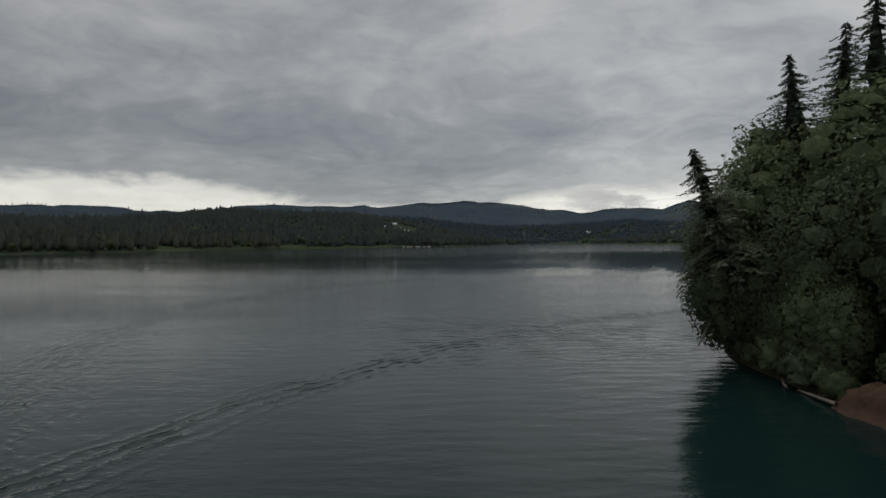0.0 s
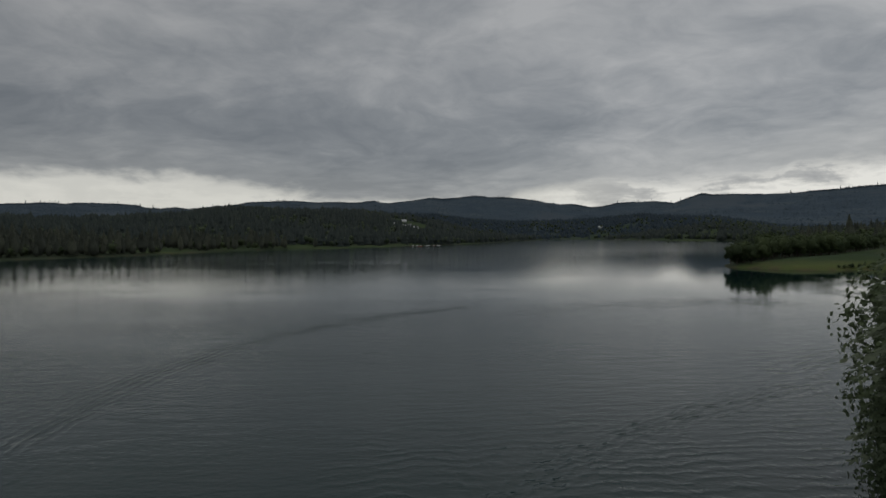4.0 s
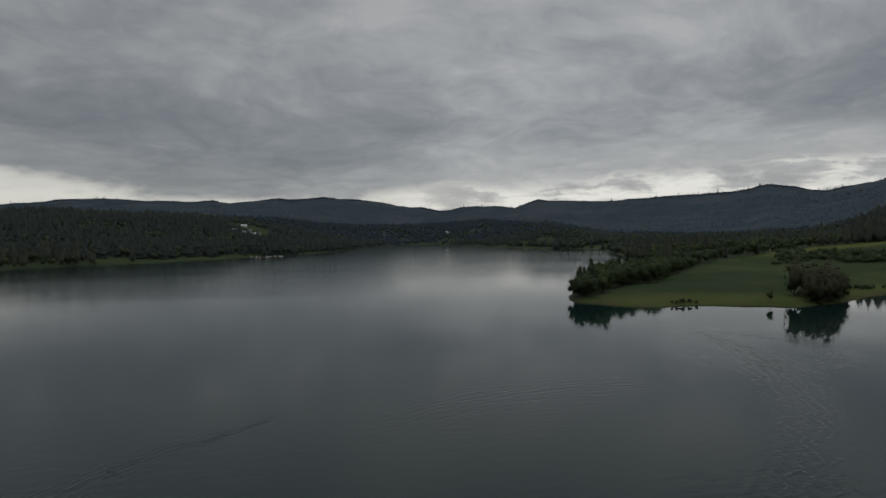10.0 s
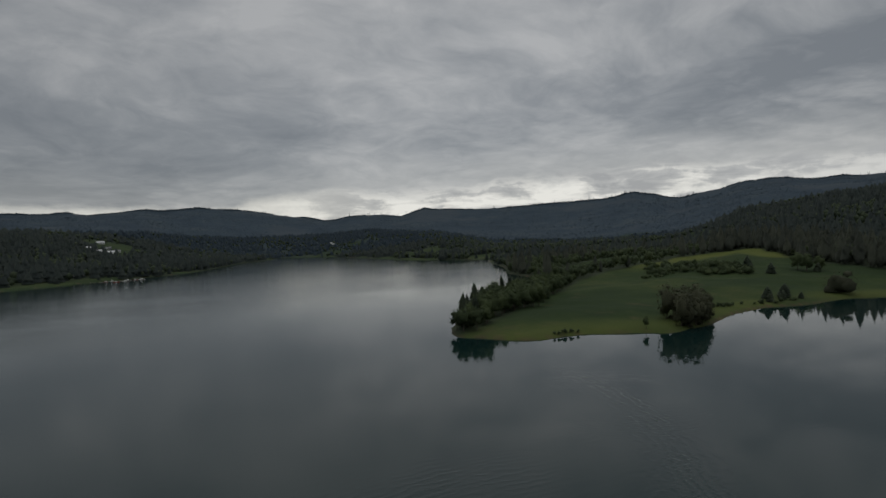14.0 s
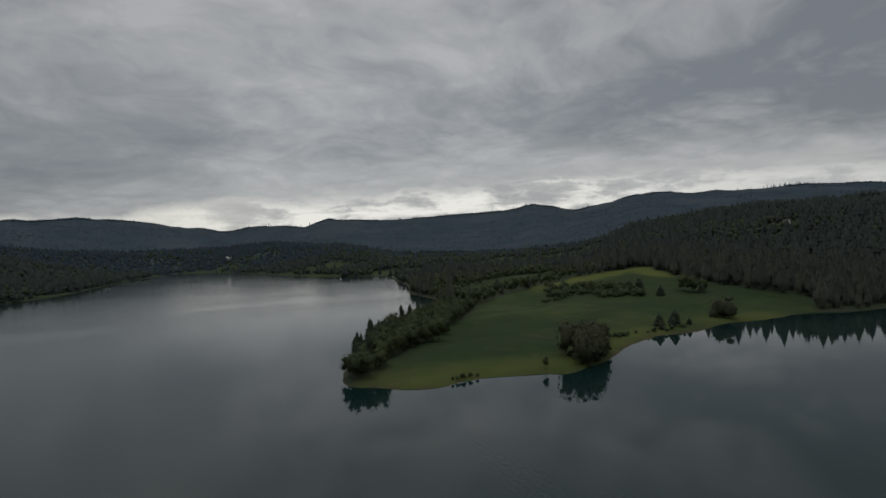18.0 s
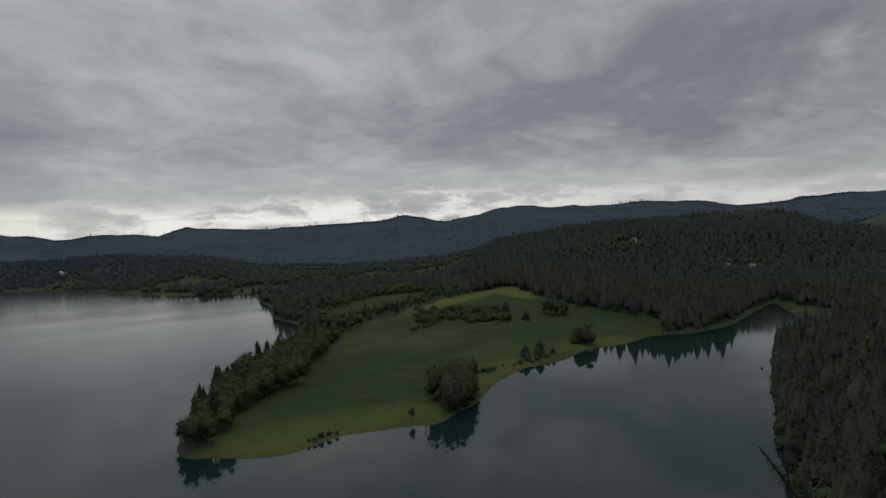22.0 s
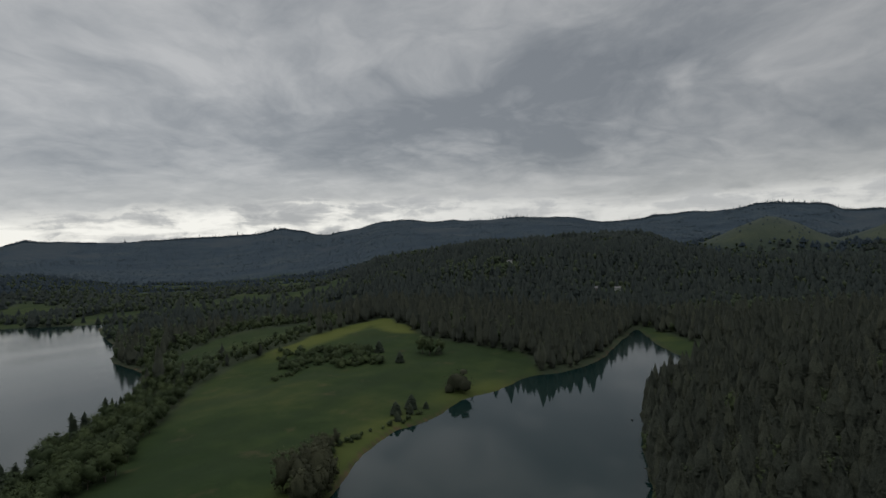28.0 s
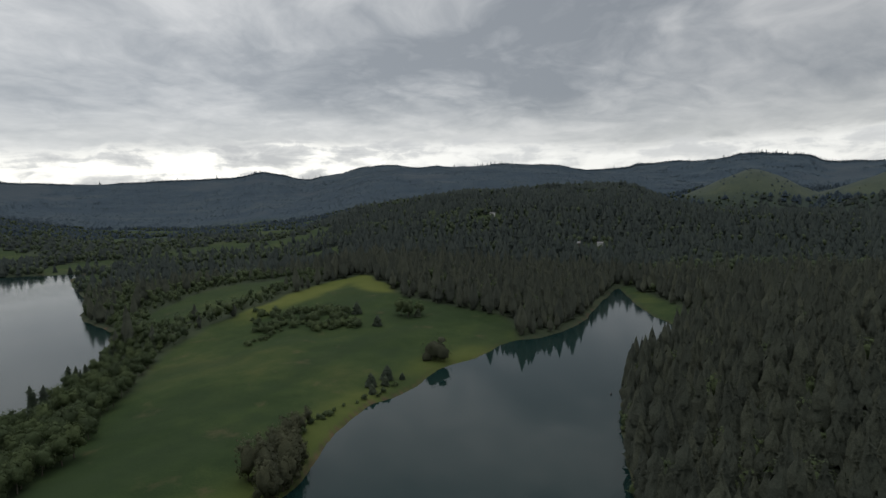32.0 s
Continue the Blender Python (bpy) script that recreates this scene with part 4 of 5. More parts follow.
slim.matrix_basis = Matrix.LocRotScale((21.1, 39.8, 0.6), Euler((0.0, -0.36, 0.0)), (1, 1, 1))
plant(maple[1], 24.5, 25.0, 1.0)
plant(maple[1], 26, 44.5, 1.4)
plant(maple[1], 24.5, 35.5, 0.95)
bank_fir[0].matrix_basis = Matrix.LocRotScale((21.2, 38.4, 0.6), Euler((0.0, -0.30, 0.0)), (0.97, 0.97, 0.97))
bank_fir[1].matrix_basis = stand(bank_fir[1], 31.2, 41, 0.98)
maple[0].matrix_basis = stand(maple[0], 27.4, 36.6, 0.97)
maple[1].matrix_basis = stand(maple[1], 23.8, 41.5, 1.24)


def clay_bank():
    n, rows = 90, 9
    V, F = [], []
    g = np.random.default_rng(3)
    ys = np.linspace(2, 29.5, n)
    xs = np.interp(ys, [0, 25, 33, 41, 47], [18.8, 19.8, 20.5, 20.9, 24.5])
    prof = [(-0.9, -0.35), (-0.35, -0.02), (-0.05, 0.18), (0.12, 0.55), (0.22, 0.95), (0.40, 1.25), (0.75, 1.42), (1.5, 1.5), (2.6, 1.2)]
    for i in range(n):
        k = 0.75 + 0.35 * math.sin(ys[i] * 0.55) + 0.12 * g.normal()
        for px, pz in prof:
            V.append((xs[i] + px + 0.09 * g.normal() + 0.25 * math.sin(ys[i] * 1.3), ys[i] + 0.05 * g.normal(), pz * max(k, 0.35) + 0.05 * g.normal() * (pz > 0)))
    for i in range(n - 1):
        for j in range(rows - 1):
            a = i * rows + j
            F.append((a, a + 1, a + rows + 1, a + rows))
    ob = new("clay_bank", mesh_np("clay_bank", V, F, [CLAY], smooth=True))
    tagged(ob, "eroded reddish clay bank at the waterline", "bank", kind="structure")


clay_bank()


def log(x, y, z, length, r, turn, pitch, label):
    g = np.random.default_rng(int(abs(x * 7 + y * 3)) + 1)
    pts = [(length * (u - 0.5), 0.06 * length * math.sin(2.2 * u) * 0.3, 0) for u in np.linspace(0, 1, 8)]
    pieces = [tube(pts, [r * (1 - 0.07 * k) for k in range(8)], 8)]
    for k in range(7):
        u = 0.25 + 0.1 * k
        b = np.array([length * (u - 0.5), 0, 0])
        e = b + np.array([0.25, g.normal() * 0.5, g.normal() * 0.5]) * length * 0.09
        pieces.append(tube([b, (b + e) / 2, e], [r * 0.25, r * 0.18, r * 0.05], 5))
    ob = new("log", mesh_np("log", *joined(pieces), [DEADWOOD], smooth=True))
    ob.matrix_basis = Matrix.LocRotScale((x, y, z), Euler((0, pitch, turn)), None)
    tagged(ob, label, "log")


log(18.7, 39.0, 3.4, 5.0, 0.07, 0.35, -0.95, "bare dead trunk leaning from the bank among the boughs")
log(19.9, 30.2, 0.15, 3.4, 0.11, 1.5, 0.05, "grey driftwood log lying along the clay bank")
log(19.9, 33.0, 0.1, 2.6, 0.09, 1.1, 0.08, "grey driftwood log lying along the clay bank")

# undergrowth on the bank
fern = []
for hh, ww in ((2.8, 3.4), (2.0, 3.0)):
    top_ = new("bush")
    part_np("trunk", *trunk_mesh(hh * 0.7, 0.05, G, 0, 5, ww), BARK, top_)
    v_, f_, n_ = leaf_crown(hh, ww, 9, 950, 0.145, G, low=0.05, body=1)
    part_np("crown", v_, f_, BANK_LEAF_LIT, top_, smooth=True, normals=n_)
    fern.append(tagged(top_, "leafy undergrowth bush on the clay bank", "bush", "undergrowth on the bank"))
for k in range(34):
    y = 10 + 38 * G.random()
    x = float(np.interp(y, [0, 26, 33, 41, 48], [20.5, 21.6, 21.4, 21.8, 26])) + 3.5 * G.random()
    plant(fern[k % 2], x, y, G.uniform(0.6, 1.2))
for x_, y_, s_ in ((31, 43.5, 1.6), (33, 45.5, 1.7), (28.5, 42, 1.3), (35.5, 47.5, 1.7), (28, 36, 1.3), (27.5, 32, 1.2)):
    plant(fern[0], x_, y_, s_)
for k, y_ in enumerate(np.arange(29.5, 47, 0.95)):
    plant(fern[k % 2], float(np.interp(y_, [26, 33, 41, 45.6, 47], [20.5, 20.8, 21.1, 23.9, 28])) + 0.3 * (k % 3), float(y_), 0.62 + 0.16 * (k % 4))
fern[0].matrix_basis = stand(fern[0], 23.0, 33.5, 1.0)
fern[1].matrix_basis = stand(fern[1], 23.2, 28.5, 1.0)

# ---- woods: too many to count ----


def cone_tree(tiers, sides, h, w, g, lift=0.30):
    V, F, n = [], [], 0
    for k in range(tiers):
        u0, u1 = k / tiers * 0.8 + 0.04, min(1.0, (k + 1.45) / tiers * 0.8 + 0.12)
        r = w * 0.5 * (1 - k / tiers * 0.78)
        a0 = g.uniform(0, 6)
        for s in range(sides):
            a = a0 + 2 * math.pi * s / sides
            q = r * g.uniform(0.7, 1.15)
            V.append((q * math.cos(a), q * math.sin(a), h * u0 + g.uniform(-0.03, 0.03) * h))
        V.append((0, 0, h * u1))
        F += [(n + s, n + (s + 1) % sides, n + sides) for s in range(sides)]
        n += sides + 1
    return crown_normals(np.array(V), np.array(F), h * -0.05, 0.3, lift, g, None, 0.2 if lift < 0.5 else 0.06)


def scatter(name, protos, x, y, z, s, mat, label, g):
    """One mesh of many trees."""
    if len(x) == 0:
        return
    pick = g.integers(0, len(protos), len(x))
    turn = g.uniform(0, 6.283, len(x))
    tone = g.random(len(x))
    Vs, Fs, Ts, Ns, n = [], [], [], [], 0
    for k, (v, f, nv) in enumerate(protos):
        i = np.nonzero(pick == k)[0]
        if not len(i):
            continue
        c, sn = np.cos(turn[i])[:, None], np.sin(turn[i])[:, None]
        wide = (s[i] * g.uniform(0.85, 1.2, len(i)))[:, None]
        X = (v[None, :, 0] * c - v[None, :, 1] * sn) * wide + x[i][:, None]
        Y = (v[None, :, 0] * sn + v[None, :, 1] * c) * wide + y[i][:, None]
        Z = v[None, :, 2] * s[i][:, None] + z[i][:, None]
        Vs.append(np.stack([X, Y, Z], -1).reshape(-1, 3))
        Fs.append((f[None] + (np.arange(len(i)) * len(v))[:, None, None] + n).reshape(-1, 3))
        Ns.append(np.stack([nv[None, :, 0] * c - nv[None, :, 1] * sn, nv[None, :, 0] * sn + nv[None, :, 1] * c, np.repeat(nv[None, :, 2], len(i), 0)], -1).reshape(-1, 3))
        Ts.append(np.repeat(tone[i], len(v)))
        n += len(i) * len(v)
    ob = new(name, mesh_np(name, np.concatenate(Vs), np.concatenate(Fs), [mat], {"tone": np.concatenate(Ts)}, smooth=True, normals=np.concatenate(Ns)))
    tagged(ob, label, "forest", kind="stuff")


def wood_points(r0, r1, az0, az1, step, g):
    """Jittered places in a sector round the lake that carry trees."""
    lim = r1 + 50
    ax = np.arange(-lim, lim, step)
    gx, gy = np.meshgrid(ax, ax)
    x, y = OX + gx.ravel() + g.uniform(-0.42, 0.42, gx.size) * step, OY + gy.ravel() + g.uniform(-0.42, 0.42, gx.size) * step
    r, az = np.hypot(x - OX, y - OY), np.degrees(np.arctan2(x - OX, y - OY))
    k = (r >= r0) & (r < r1) & (az > az0) & (az < az1)
    x, y, r = x[k], y[k], r[k]
    d = away(LAKE, x, y)
    k = d > np.where(r > 340, 3.5, 1.5)
    x, y, r, d = x[k], y[k], r[k], d[k]
    z = height(x, y)
    bare = np.maximum(open_ground(x, y, r, z, d) * np.where(r > 600, 0.95, 1.0), 0.85 * cut_over(x, y, r))
    headland = (np.hypot(x - 230, y - 380) < 190) & (d < 64) & (x < 300) & (y < 470) & (y > 250)
    k = (g.random(len(x)) > bare) & (bare < 0.99) & ~headland & (z > 0.3)
    k &= np.hypot(x - 29, y - 38) > 32
    return x[k], y[k], z[k], r[k]


def broadleaf_share(x, y):
    """Where leafy trees stand among the firs: the wooded point, the valley and scattered patches."""
    s = 0.16 + 0.55 * smoothstep(0.15, 0.5, fractal(x, y, 130, 3, 61))
    s = np.maximum(s, 0.75 * smoothstep(260, 120, np.hypot(x - 400, y - 640)))
    s = np.maximum(s, 0.6 * smoothstep(420, 200, np.hypot(x - 700, y - 1050)))
    s = np.maximum(s, 0.7 * smoothstep(150, 60, np.hypot(x - 940, y - 520)))
    s = np.maximum(s, 0.6 * smoothstep(70, 30, np.hypot(x - 900, y - 300)))
    r, az = np.hypot(x - OX, y - OY), np.degrees(np.arctan2(x - OX, y - OY))
    s = np.maximum(s, 0.72 * smoothstep(800, 1000, r) * smoothstep(2500, 2200, r) * smoothstep(20, 26, az) * smoothstep(52, 46, az))
    return np.where((x > 150) & (y < 330) & (x < 700), np.minimum(s, 0.10), s)


W = np.random.default_rng(23)
near_fir = [conifer_crown(h, w, 13, 10, W, 0.06, droop=0.18, ragged=0.40, core=0.84, sides=8, jitter=0.13) for h, w in ((19, 8.8), (22, 9.6), (16, 8.2), (21, 8.0))]
near_leaf = [leaf_crown(h, w, 6, 260, 0.45, W, low=0.1, body=1, fill=0.6) for h, w in ((15, 9), (13, 8))]
mid_fir = [conifer_crown(h, w, 7, 5, W, 0.06, droop=0.15, ragged=0.4, core=0.82, sides=6) for h, w in ((20, 11), (23, 11.6), (16, 10.4))]
mid_leaf = [leaf_crown(h, w, 3, 36, 1.0, W, low=0.05, fill=0.62) for h, w in ((14, 10), (12, 9))]
far_fir = [cone_tree(3, 5, h, w, W) for h, w in ((20, 15), (22, 16), (16, 14))]
far_leaf = [leaf_crown(h, w, 1, 8, 1.6, W, low=0.0, body=1) for h, w in ((14, 12), (12, 11))]
hill_fir = [cone_tree(2, 5, h, w, W, 0.7) for h, w in ((16, 22), (19, 24), (13, 20))]
ridge_fir = [cone_tree(1, 5, h, w, W) for h, w in ((20, 16), (24, 17), (17, 15))]
slope_fir = [cone_tree(1, 5, h, w, W, 3.5) for h, w in ((6, 25), (8, 27), (5, 24))]
hill_leaf = [leaf_crown(h, w, 1, 3, 2.5, W, low=0.0, body=1) for h, w in ((14, 14), (12, 13))]
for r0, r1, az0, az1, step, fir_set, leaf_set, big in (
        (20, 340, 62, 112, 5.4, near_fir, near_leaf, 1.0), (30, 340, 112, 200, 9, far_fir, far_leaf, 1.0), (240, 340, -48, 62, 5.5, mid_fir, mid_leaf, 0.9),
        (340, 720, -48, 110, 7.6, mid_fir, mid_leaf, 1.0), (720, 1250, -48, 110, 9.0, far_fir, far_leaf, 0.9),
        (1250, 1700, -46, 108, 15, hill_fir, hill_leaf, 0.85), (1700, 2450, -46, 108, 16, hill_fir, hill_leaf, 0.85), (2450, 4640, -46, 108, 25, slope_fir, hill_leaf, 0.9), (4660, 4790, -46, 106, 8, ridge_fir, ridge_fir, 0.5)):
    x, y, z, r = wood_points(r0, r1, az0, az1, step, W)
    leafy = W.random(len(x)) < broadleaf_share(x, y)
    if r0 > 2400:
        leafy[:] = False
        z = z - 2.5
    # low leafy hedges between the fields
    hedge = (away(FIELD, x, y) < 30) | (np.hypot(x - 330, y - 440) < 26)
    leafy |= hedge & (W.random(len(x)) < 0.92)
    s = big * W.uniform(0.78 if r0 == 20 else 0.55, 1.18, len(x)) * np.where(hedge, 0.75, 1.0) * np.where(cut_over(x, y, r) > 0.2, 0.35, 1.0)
    # from 720 m out the foliage takes the haze-tinted colours
    scatter("fir_forest", fir_set, x[~leafy], y[~leafy], z[~leafy], s[~leafy], NEEDLE_RIDGE_HAZE if r0 >= 1700 else NEEDLE_HILL_HAZE if r0 >= 720 else NEEDLE_FAR, "dense dark fir forest on the slopes round the lake", W)
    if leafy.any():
        scatter("broadleaf_forest", leaf_set, x[leafy], y[leafy], z[leafy], s[leafy], LEAF_HILL_HAZE if r0 >= 720 else LEAF_FAR, "patches of lighter green broadleaf trees among the firs", W)


# ---- skyline trees left standing on the cut-over ridges ----
K = np.random.default_rng(31)
sx, sy, ss_ = [], [], []
for az_c, spread, count in ((-24.3, 0.5, 6), (-17.5, 1.6, 14), (-37, 1.5, 18), (5.6, 1.2, 9), (30.5, 0.4, 4), (38.5, 2.4, 22), (43.2, 0.7, 12), (48.2, 0.7, 7), (66.2, 1.0, 22), (77.0, 0.8, 8), (82.0, 2.0, 14), (87.5, 1.5, 16), (91.3, 1.6, 70), (94.6, 0.6, 18), (67.6, 0.35, 14), (26.0, 3.0, 8), (-30.0, 3.0, 14), (17.5, 1.5, 14), (62.0, 3.0, 16), (34.5, 0.5, 5)):
    for k in range(count):
        a = math.radians(az_c + K.normal() * spread)
        rr_ = R_SKY - 14 + 14 * K.normal()
        sx.append(OX + rr_ * math.sin(a))
        sy.append(OY + rr_ * math.cos(a))
        ss_.append(K.uniform(0.5, 1.25))
sx, sy, ss_ = np.array(sx), np.array(sy), np.array(ss_)
thin_fir = [cone_tree(3, 5, h, w, K) for h, w in ((22, 7), (26, 7.5), (17, 6))]
scatter("skyline_trees", thin_fir, sx, sy, height(sx, sy) - 1.0, ss_, NEEDLE_RIDGE_HAZE, "scattered tall firs left standing along the ridge tops", K)

# ---- a thin leaning fir on the near bank ----
snag = new("fir_tree")
snag_axis = Vector((-3.4, 8.6, 13.6))
part_np("trunk", *trunk_mesh(15.8, 0.07, K), BARK, snag)
v_, f_, n_ = conifer_crown(16.4, 5.6, 24, 7, K, 0.10, 9, 0.15, 0.5, 0.2)
part_np("crown", v_, f_, NEEDLE, snag, smooth=True, normals=n_)
snag.matrix_basis = Matrix.LocRotScale((188.2, 106.6, 0.6), snag_axis.to_track_quat("Z", "Y"), None)
tagged(snag, "thin half-bare fir leaning far out over the cove", "tree")

for x_, y_, s_, tilt_ in ((191.5, 107.4, 0.95, -0.16), (196.5, 108.6, 0.9, -0.10), (187.0, 104.5, 0.8, -0.05)):
    copy_thing(alders[0], stand(alders[0], x_, y_, s_, 1.0 + x_, (tilt_, 0)))

# ---- houses, landing place and boats ----
GREY_WALL = simple("weathered_grey_paint", (0.24, 0.24, 0.24), (0.34, 0.34, 0.33), 0.6, 0.7)
WHITE = simple("white_paint", (0.62, 0.62, 0.60), (0.78, 0.78, 0.76), 0.6, 0.6)
ROOF = simple("grey_roofing", (0.16, 0.16, 0.165), (0.26, 0.26, 0.26), 0.5, 0.8)
PALE_ROOF = simple("pale_metal_roof", (0.50, 0.51, 0.52), (0.66, 0.67, 0.68), 0.3, 0.45)
TIMBER = simple("weathered_timber", (0.16, 0.14, 0.12), (0.30, 0.27, 0.23), 1.2, 0.9)
DARK = simple("dark_glass", (0.02, 0.024, 0.028), (0.05, 0.055, 0.06), 0.8, 0.12, spec=0.5)
RED = simple("dull_red_paint", (0.22, 0.05, 0.035), (0.32, 0.08, 0.05), 0.8, 0.6)


def box(x0, y0, z0, x1, y1, z1, bevel=0.0):
    bm = bmesh.new()
    bmesh.ops.create_cube(bm, size=1.0)
    for v in bm.verts:
        v.co = ((x0 + x1) / 2 + v.co.x * (x1 - x0), (y0 + y1) / 2 + v.co.y * (y1 - y0), (z0 + z1) / 2 + v.co.z * (z1 - z0))
    if bevel:
        bmesh.ops.bevel(bm, geom=bm.edges[:], offset=bevel, segments=1, affect="EDGES")
    return bm


def gable(w, d, z, rise, over=0.5, thick=0.18):
    """Two roof slabs that meet at a ridge along x."""
    bm = bmesh.new()
    a, b = w / 2 + over, d / 2 + over
    drop = rise * over / (d / 2)
    for sy_ in (-1, 1):
        pts = [(-a, sy_ * b, z - drop), (a, sy_ * b, z - drop), (a, 0, z + rise), (-a, 0, z + rise)]
        vs = [bm.verts.new(p) for p in pts] + [bm.verts.new((p[0], p[1], p[2] + thick)) for p in pts]
        for f in ((0, 1, 2, 3), (4, 5, 6, 7), (0, 1, 5, 4), (1, 2, 6, 5), (2, 3, 7, 6), (3, 0, 4, 7)):
            bm.faces.new([vs[i] for i in f])
    bmesh.ops.recalc_face_normals(bm, faces=bm.faces[:])
    return bm


def gable_wall(w, d, h, rise):
    """Walls with two pointed ends."""
    bm = bmesh.new()
    lo = [bm.verts.new(p) for p in ((-w / 2, -d / 2, -1.5), (w / 2, -d / 2, -1.5), (w / 2, d / 2, -1.5), (-w / 2, d / 2, -1.5))]
    hi = [bm.verts.new(p) for p in ((-w / 2, -d / 2, h), (w / 2, -d / 2, h), (w / 2, d / 2, h), (-w / 2, d / 2, h))]
    e0, e1 = bm.verts.new((-w / 2, 0, h + rise)), bm.verts.new((w / 2, 0, h + rise))
    for f in ((lo[0], lo[1], hi[1], hi[0]), (lo[2], lo[3], hi[3], hi[2]), (lo[1], lo[2], hi[2], e1, hi[1]), (lo[3], lo[0], hi[0], e0, hi[3]), (hi[0], hi[1], e1, e0), (hi[2], hi[3], e0, e1)):
        bm.faces.new(f)
    bmesh.ops.recalc_face_normals(bm, faces=bm.faces[:])
    return bm


def house(x, y, w, d, h, rise, turn, wall_mat, roof_mat, label, name="house", category="house", windows=3):
    top = new(name)
    top.matrix_basis = stand(top, x, y, 1.0, turn)
    part("wall", gable_wall(w, d, h, rise), wall_mat, top)
    part("roof", gable(w, d, h, rise), roof_mat, top)
    part("chimney", box(w * 0.2, -0.4, h + rise * 0.5, w * 0.2 + 0.8, 0.4, h + rise + 0.9), TIMBER, top)
    part("door", box(-0.5, -d / 2 - 0.06, 0, 0.5, -d / 2 + 0.02, 2.05), TIMBER, top)
    for k in range(windows):
        u = -w / 2 + w * (k + 0.5) / windows
        if abs(u) < 0.9:
            u += 1.6
        win = part("window", box(u - 0.6, -d / 2 - 0.05, 0.95, u + 0.6, -d / 2 + 0.02, 2.1), DARK, top)
        part("frame", box(u - 0.7, -d / 2 - 0.03, 0.83, u + 0.7, -d / 2 + 0.01, 2.22), WHITE, win)
    return tagged(top, label, category, "buildings round the lake")


house(-131, 1520, 15, 9, 3.0, 2.6, 0.3, WHITE, PALE_ROOF, "white farmhouse with a pale roof on the far hillside")
house(-133, 1334, 9, 7, 2.8, 2.2, 0.5, WHITE, PALE_ROOF, "small white house on the far hillside")
house(-113, 1293, 13, 9, 3.0, 2.4, 0.25, WHITE, PALE_ROOF, "white house with a pale roof above the far shore")
house(-96, 1340, 16, 9, 3.2, 2.5, 0.2, WHITE, PALE_ROOF, "long white house above the far shore")
house(-90, 1420, 9, 7, 2.8, 2.1, 0.4, WHITE, ROOF, "small white cottage beside the hillside field")
house(-108, 1430, 10, 8, 3.0, 2.4, -0.3, WHITE, ROOF, "small white cottage beside the hillside field")
house(906, 291, 9, 7, 4.2, 1.8, -1.3, WHITE, ROOF, "white farmhouse among dark firs across the cove")
house(988, 496, 9, 7, 5.0, 2.2, -1.2, WHITE, ROOF, "pale house among trees on the wooded slope")
house(880, 315, 9, 7, 5.0, 2.0, -1.0, TIMBER, ROOF, "small weathered barn with a grey roof in a clearing", "barn", "barn", 2)
house(517, 2016, 16, 10, 4.0, 2.6, 0.1, WHITE, PALE_ROOF, "white farm building in the far valley", "barn", "barn", 3)
house(-95, 912, 12, 8, 2.8, 1.6, 0.25, GREY_WALL, ROOF, "grey boathouse at the landing place", "boathouse", "boathouse", 4)
house(-166, 918, 13, 5, 2.0, 0.7, 0.1, GREY_WALL, ROOF, "long low grey shed on the far grassy shore", "shed", "shed", 4)
house(-235, 860, 6, 4, 2.2, 0.8, 0.1, WHITE, PALE_ROOF, "small white hut on the far grassy shore", "hut", "hut", 2)
house(-207, 872, 5, 4, 2.2, 0.8, 0.1, WHITE, ROOF, "small white hut on the far grassy shore", "hut", "hut", 1)


def jetty(x, y, length, turn):
    top = new("jetty")
    top.matrix_basis = Matrix.LocRotScale((x, y, 0), Euler((0, 0, turn)), None)
    n = int(length / 1.2)
    for side in (-0.85, 0.85):
        part("float", box(0, side - 0.3, -0.25, length, side + 0.3, 0.28), DARK, top)
    for k in range(n):
        part("plank", box(k * 1.2 + 0.02, -1.25, 0.28, k * 1.2 + 1.18, 1.25, 0.36), TIMBER, top)
    for k in range(0, n + 1, 5):
        bm = bmesh.new()
        bmesh.ops.create_cone(bm, cap_ends=True, segments=8, radius1=0.14, radius2=0.12, depth=3.4)
        for v in bm.verts:
            v.co.x += k * 1.2
            v.co.y += 1.4
            v.co.z += 0.4
        part("post", bm, TIMBER, top)
    tagged(top, "grey timber jetty floating at the landing place", "jetty", "jetties at the landing place")


jetty(-72, 832, 42, 0.75)
jetty(-46, 856, 30, 0.45)
jetty(-54, 846, 24, -0.3)


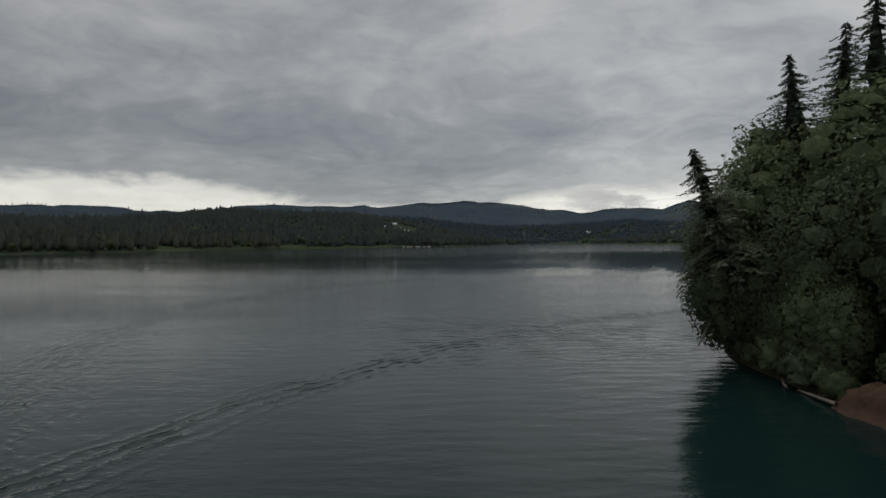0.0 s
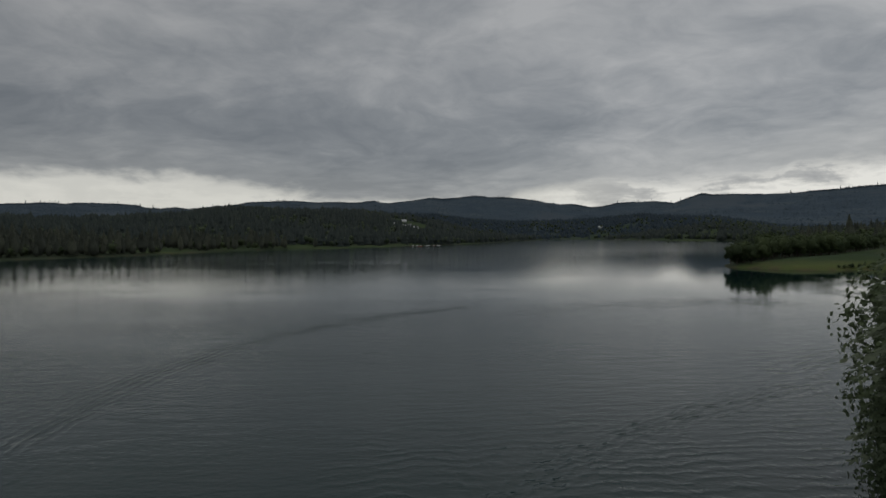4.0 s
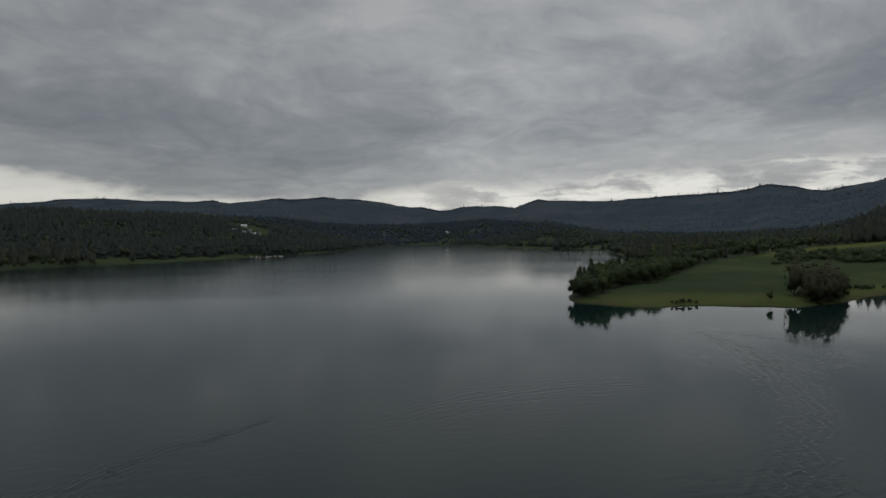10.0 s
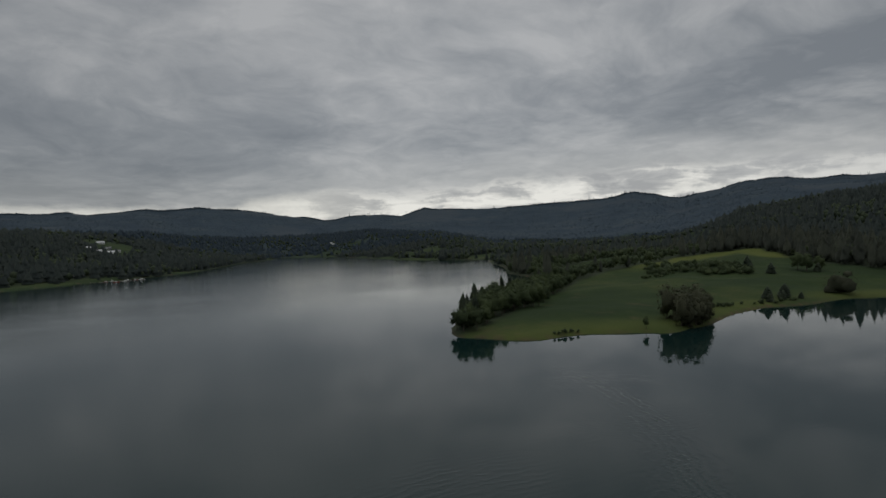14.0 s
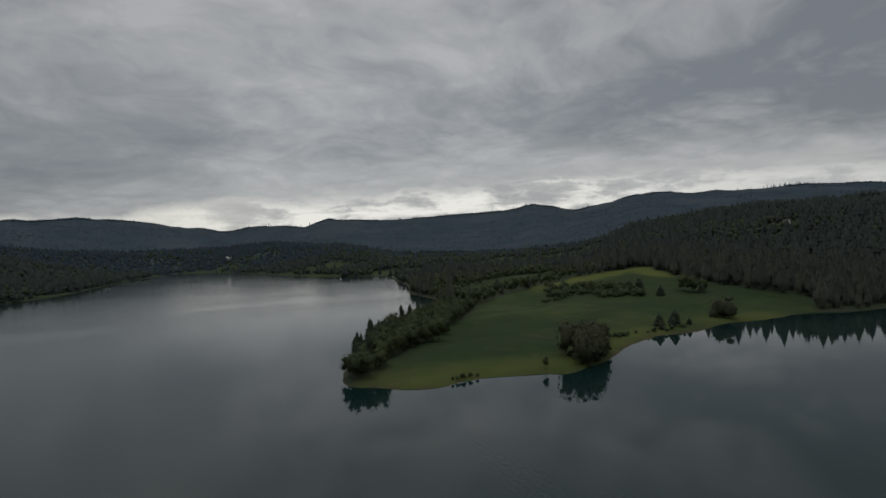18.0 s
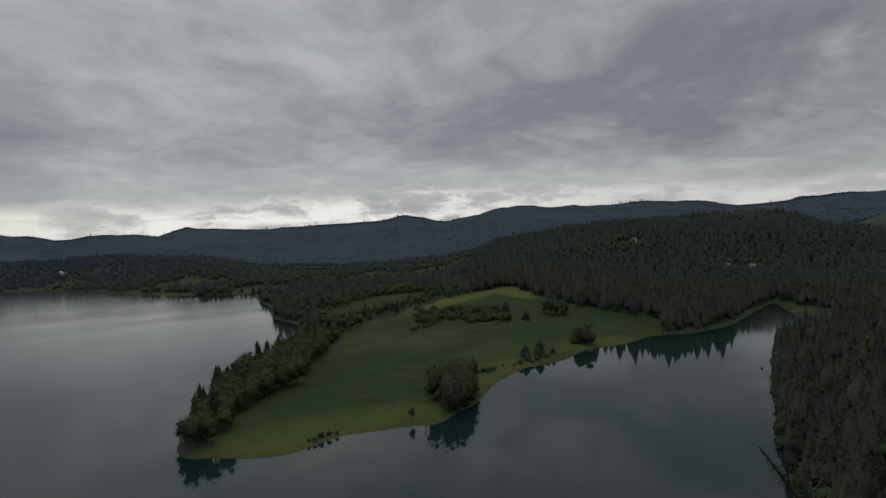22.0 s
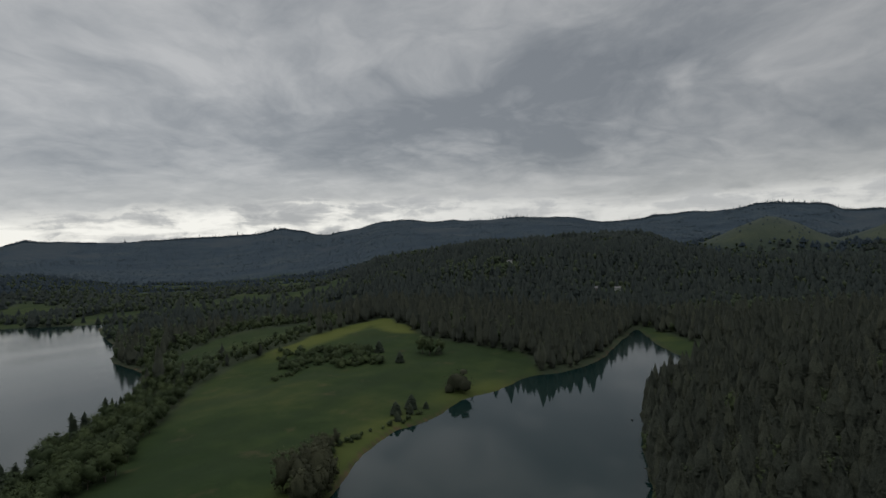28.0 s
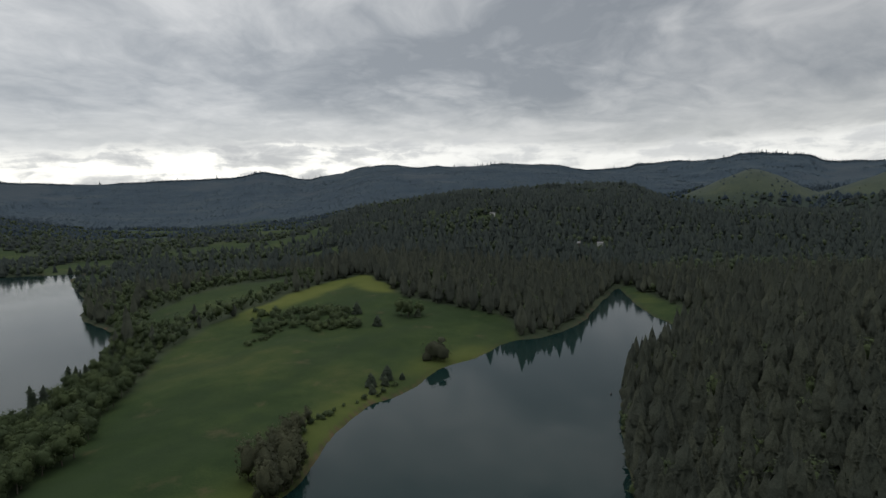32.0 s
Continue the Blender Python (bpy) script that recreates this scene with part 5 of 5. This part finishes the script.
def boat(x, y, length, turn, hull_mat, label):
    top = new("motor_boat")
    top.matrix_basis = Matrix.LocRotScale((x, y, 0), Euler((0, 0, turn)), None)
    bm = bmesh.new()
    half = length / 2
    ribs = []
    for k in range(9):
        u = k / 8
        wd = 0.17 * length * (1 - max(0, (u - 0.45) / 0.55) ** 2.2) + 0.02
        px_ = -half + length * u
        ribs.append([bm.verts.new(p) for p in ((px_, 0, -0.28 + 0.25 * u**3), (px_, wd * 0.8, -0.1), (px_, wd, 0.55 + 0.3 * u * u), (px_, wd * 0.82, 0.5 + 0.3 * u * u), (px_, -wd * 0.82, 0.5 + 0.3 * u * u), (px_, -wd, 0.55 + 0.3 * u * u), (px_, -wd * 0.8, -0.1))])
    for p, q in zip(ribs, ribs[1:]):
        for i in range(7):
            bm.faces.new((p[i], p[(i + 1) % 7], q[(i + 1) % 7], q[i]))
    bm.faces.new(ribs[0])
    bm.faces.new(ribs[-1][::-1])
    bmesh.ops.recalc_face_normals(bm, faces=bm.faces[:])
    part("hull", bm, hull_mat, top)
    part("cabin", box(-length * 0.1, -0.11 * length, 0.5, length * 0.2, 0.11 * length, 1.5, 0.12), WHITE, top)
    part("windscreen", box(length * 0.2, -0.09 * length, 0.95, length * 0.215, 0.09 * length, 1.4), DARK, top)
    part("engine", box(-half - 0.4, -0.25, 0.1, -half + 0.05, 0.25, 0.95, 0.06), DARK, top)
    tagged(top, label, "boat", "boats at the landing place")


for k, (bx, by, ln, tn) in enumerate(((-59, 850, 7, 0.9), (-53, 856, 6, 0.8), (-37, 865, 8, 0.5), (-29, 869, 7, 0.4), (-22, 873, 9, 0.45), (-39, 850, 6, 0.7), (-47, 836, 7, -0.2))):
    boat(bx, by, ln, tn, WHITE if k % 3 else RED, "white motor boat moored at the jetty" if k % 3 else "red-hulled motor boat with a white cabin moored at the jetty")


def buoy(x, y):
    top = new("buoy")
    top.location = (x, y, 0)
    bm = bmesh.new()
    bmesh.ops.create_uvsphere(bm, u_segments=14, v_segments=9, radius=0.55)
    for v in bm.verts:
        v.co.z = v.co.z * 0.8 + 0.15
    part("float", bm, DARK, top)
    bm = bmesh.new()
    bmesh.ops.create_cone(bm, cap_ends=True, segments=8, radius1=0.1, radius2=0.06, depth=0.9)
    for v in bm.verts:
        v.co.z += 0.9
    part("staff", bm, TIMBER, top)
    tagged(top, "small dark mooring buoy afloat in the cove", "buoy")


buoy(343, 151.6)
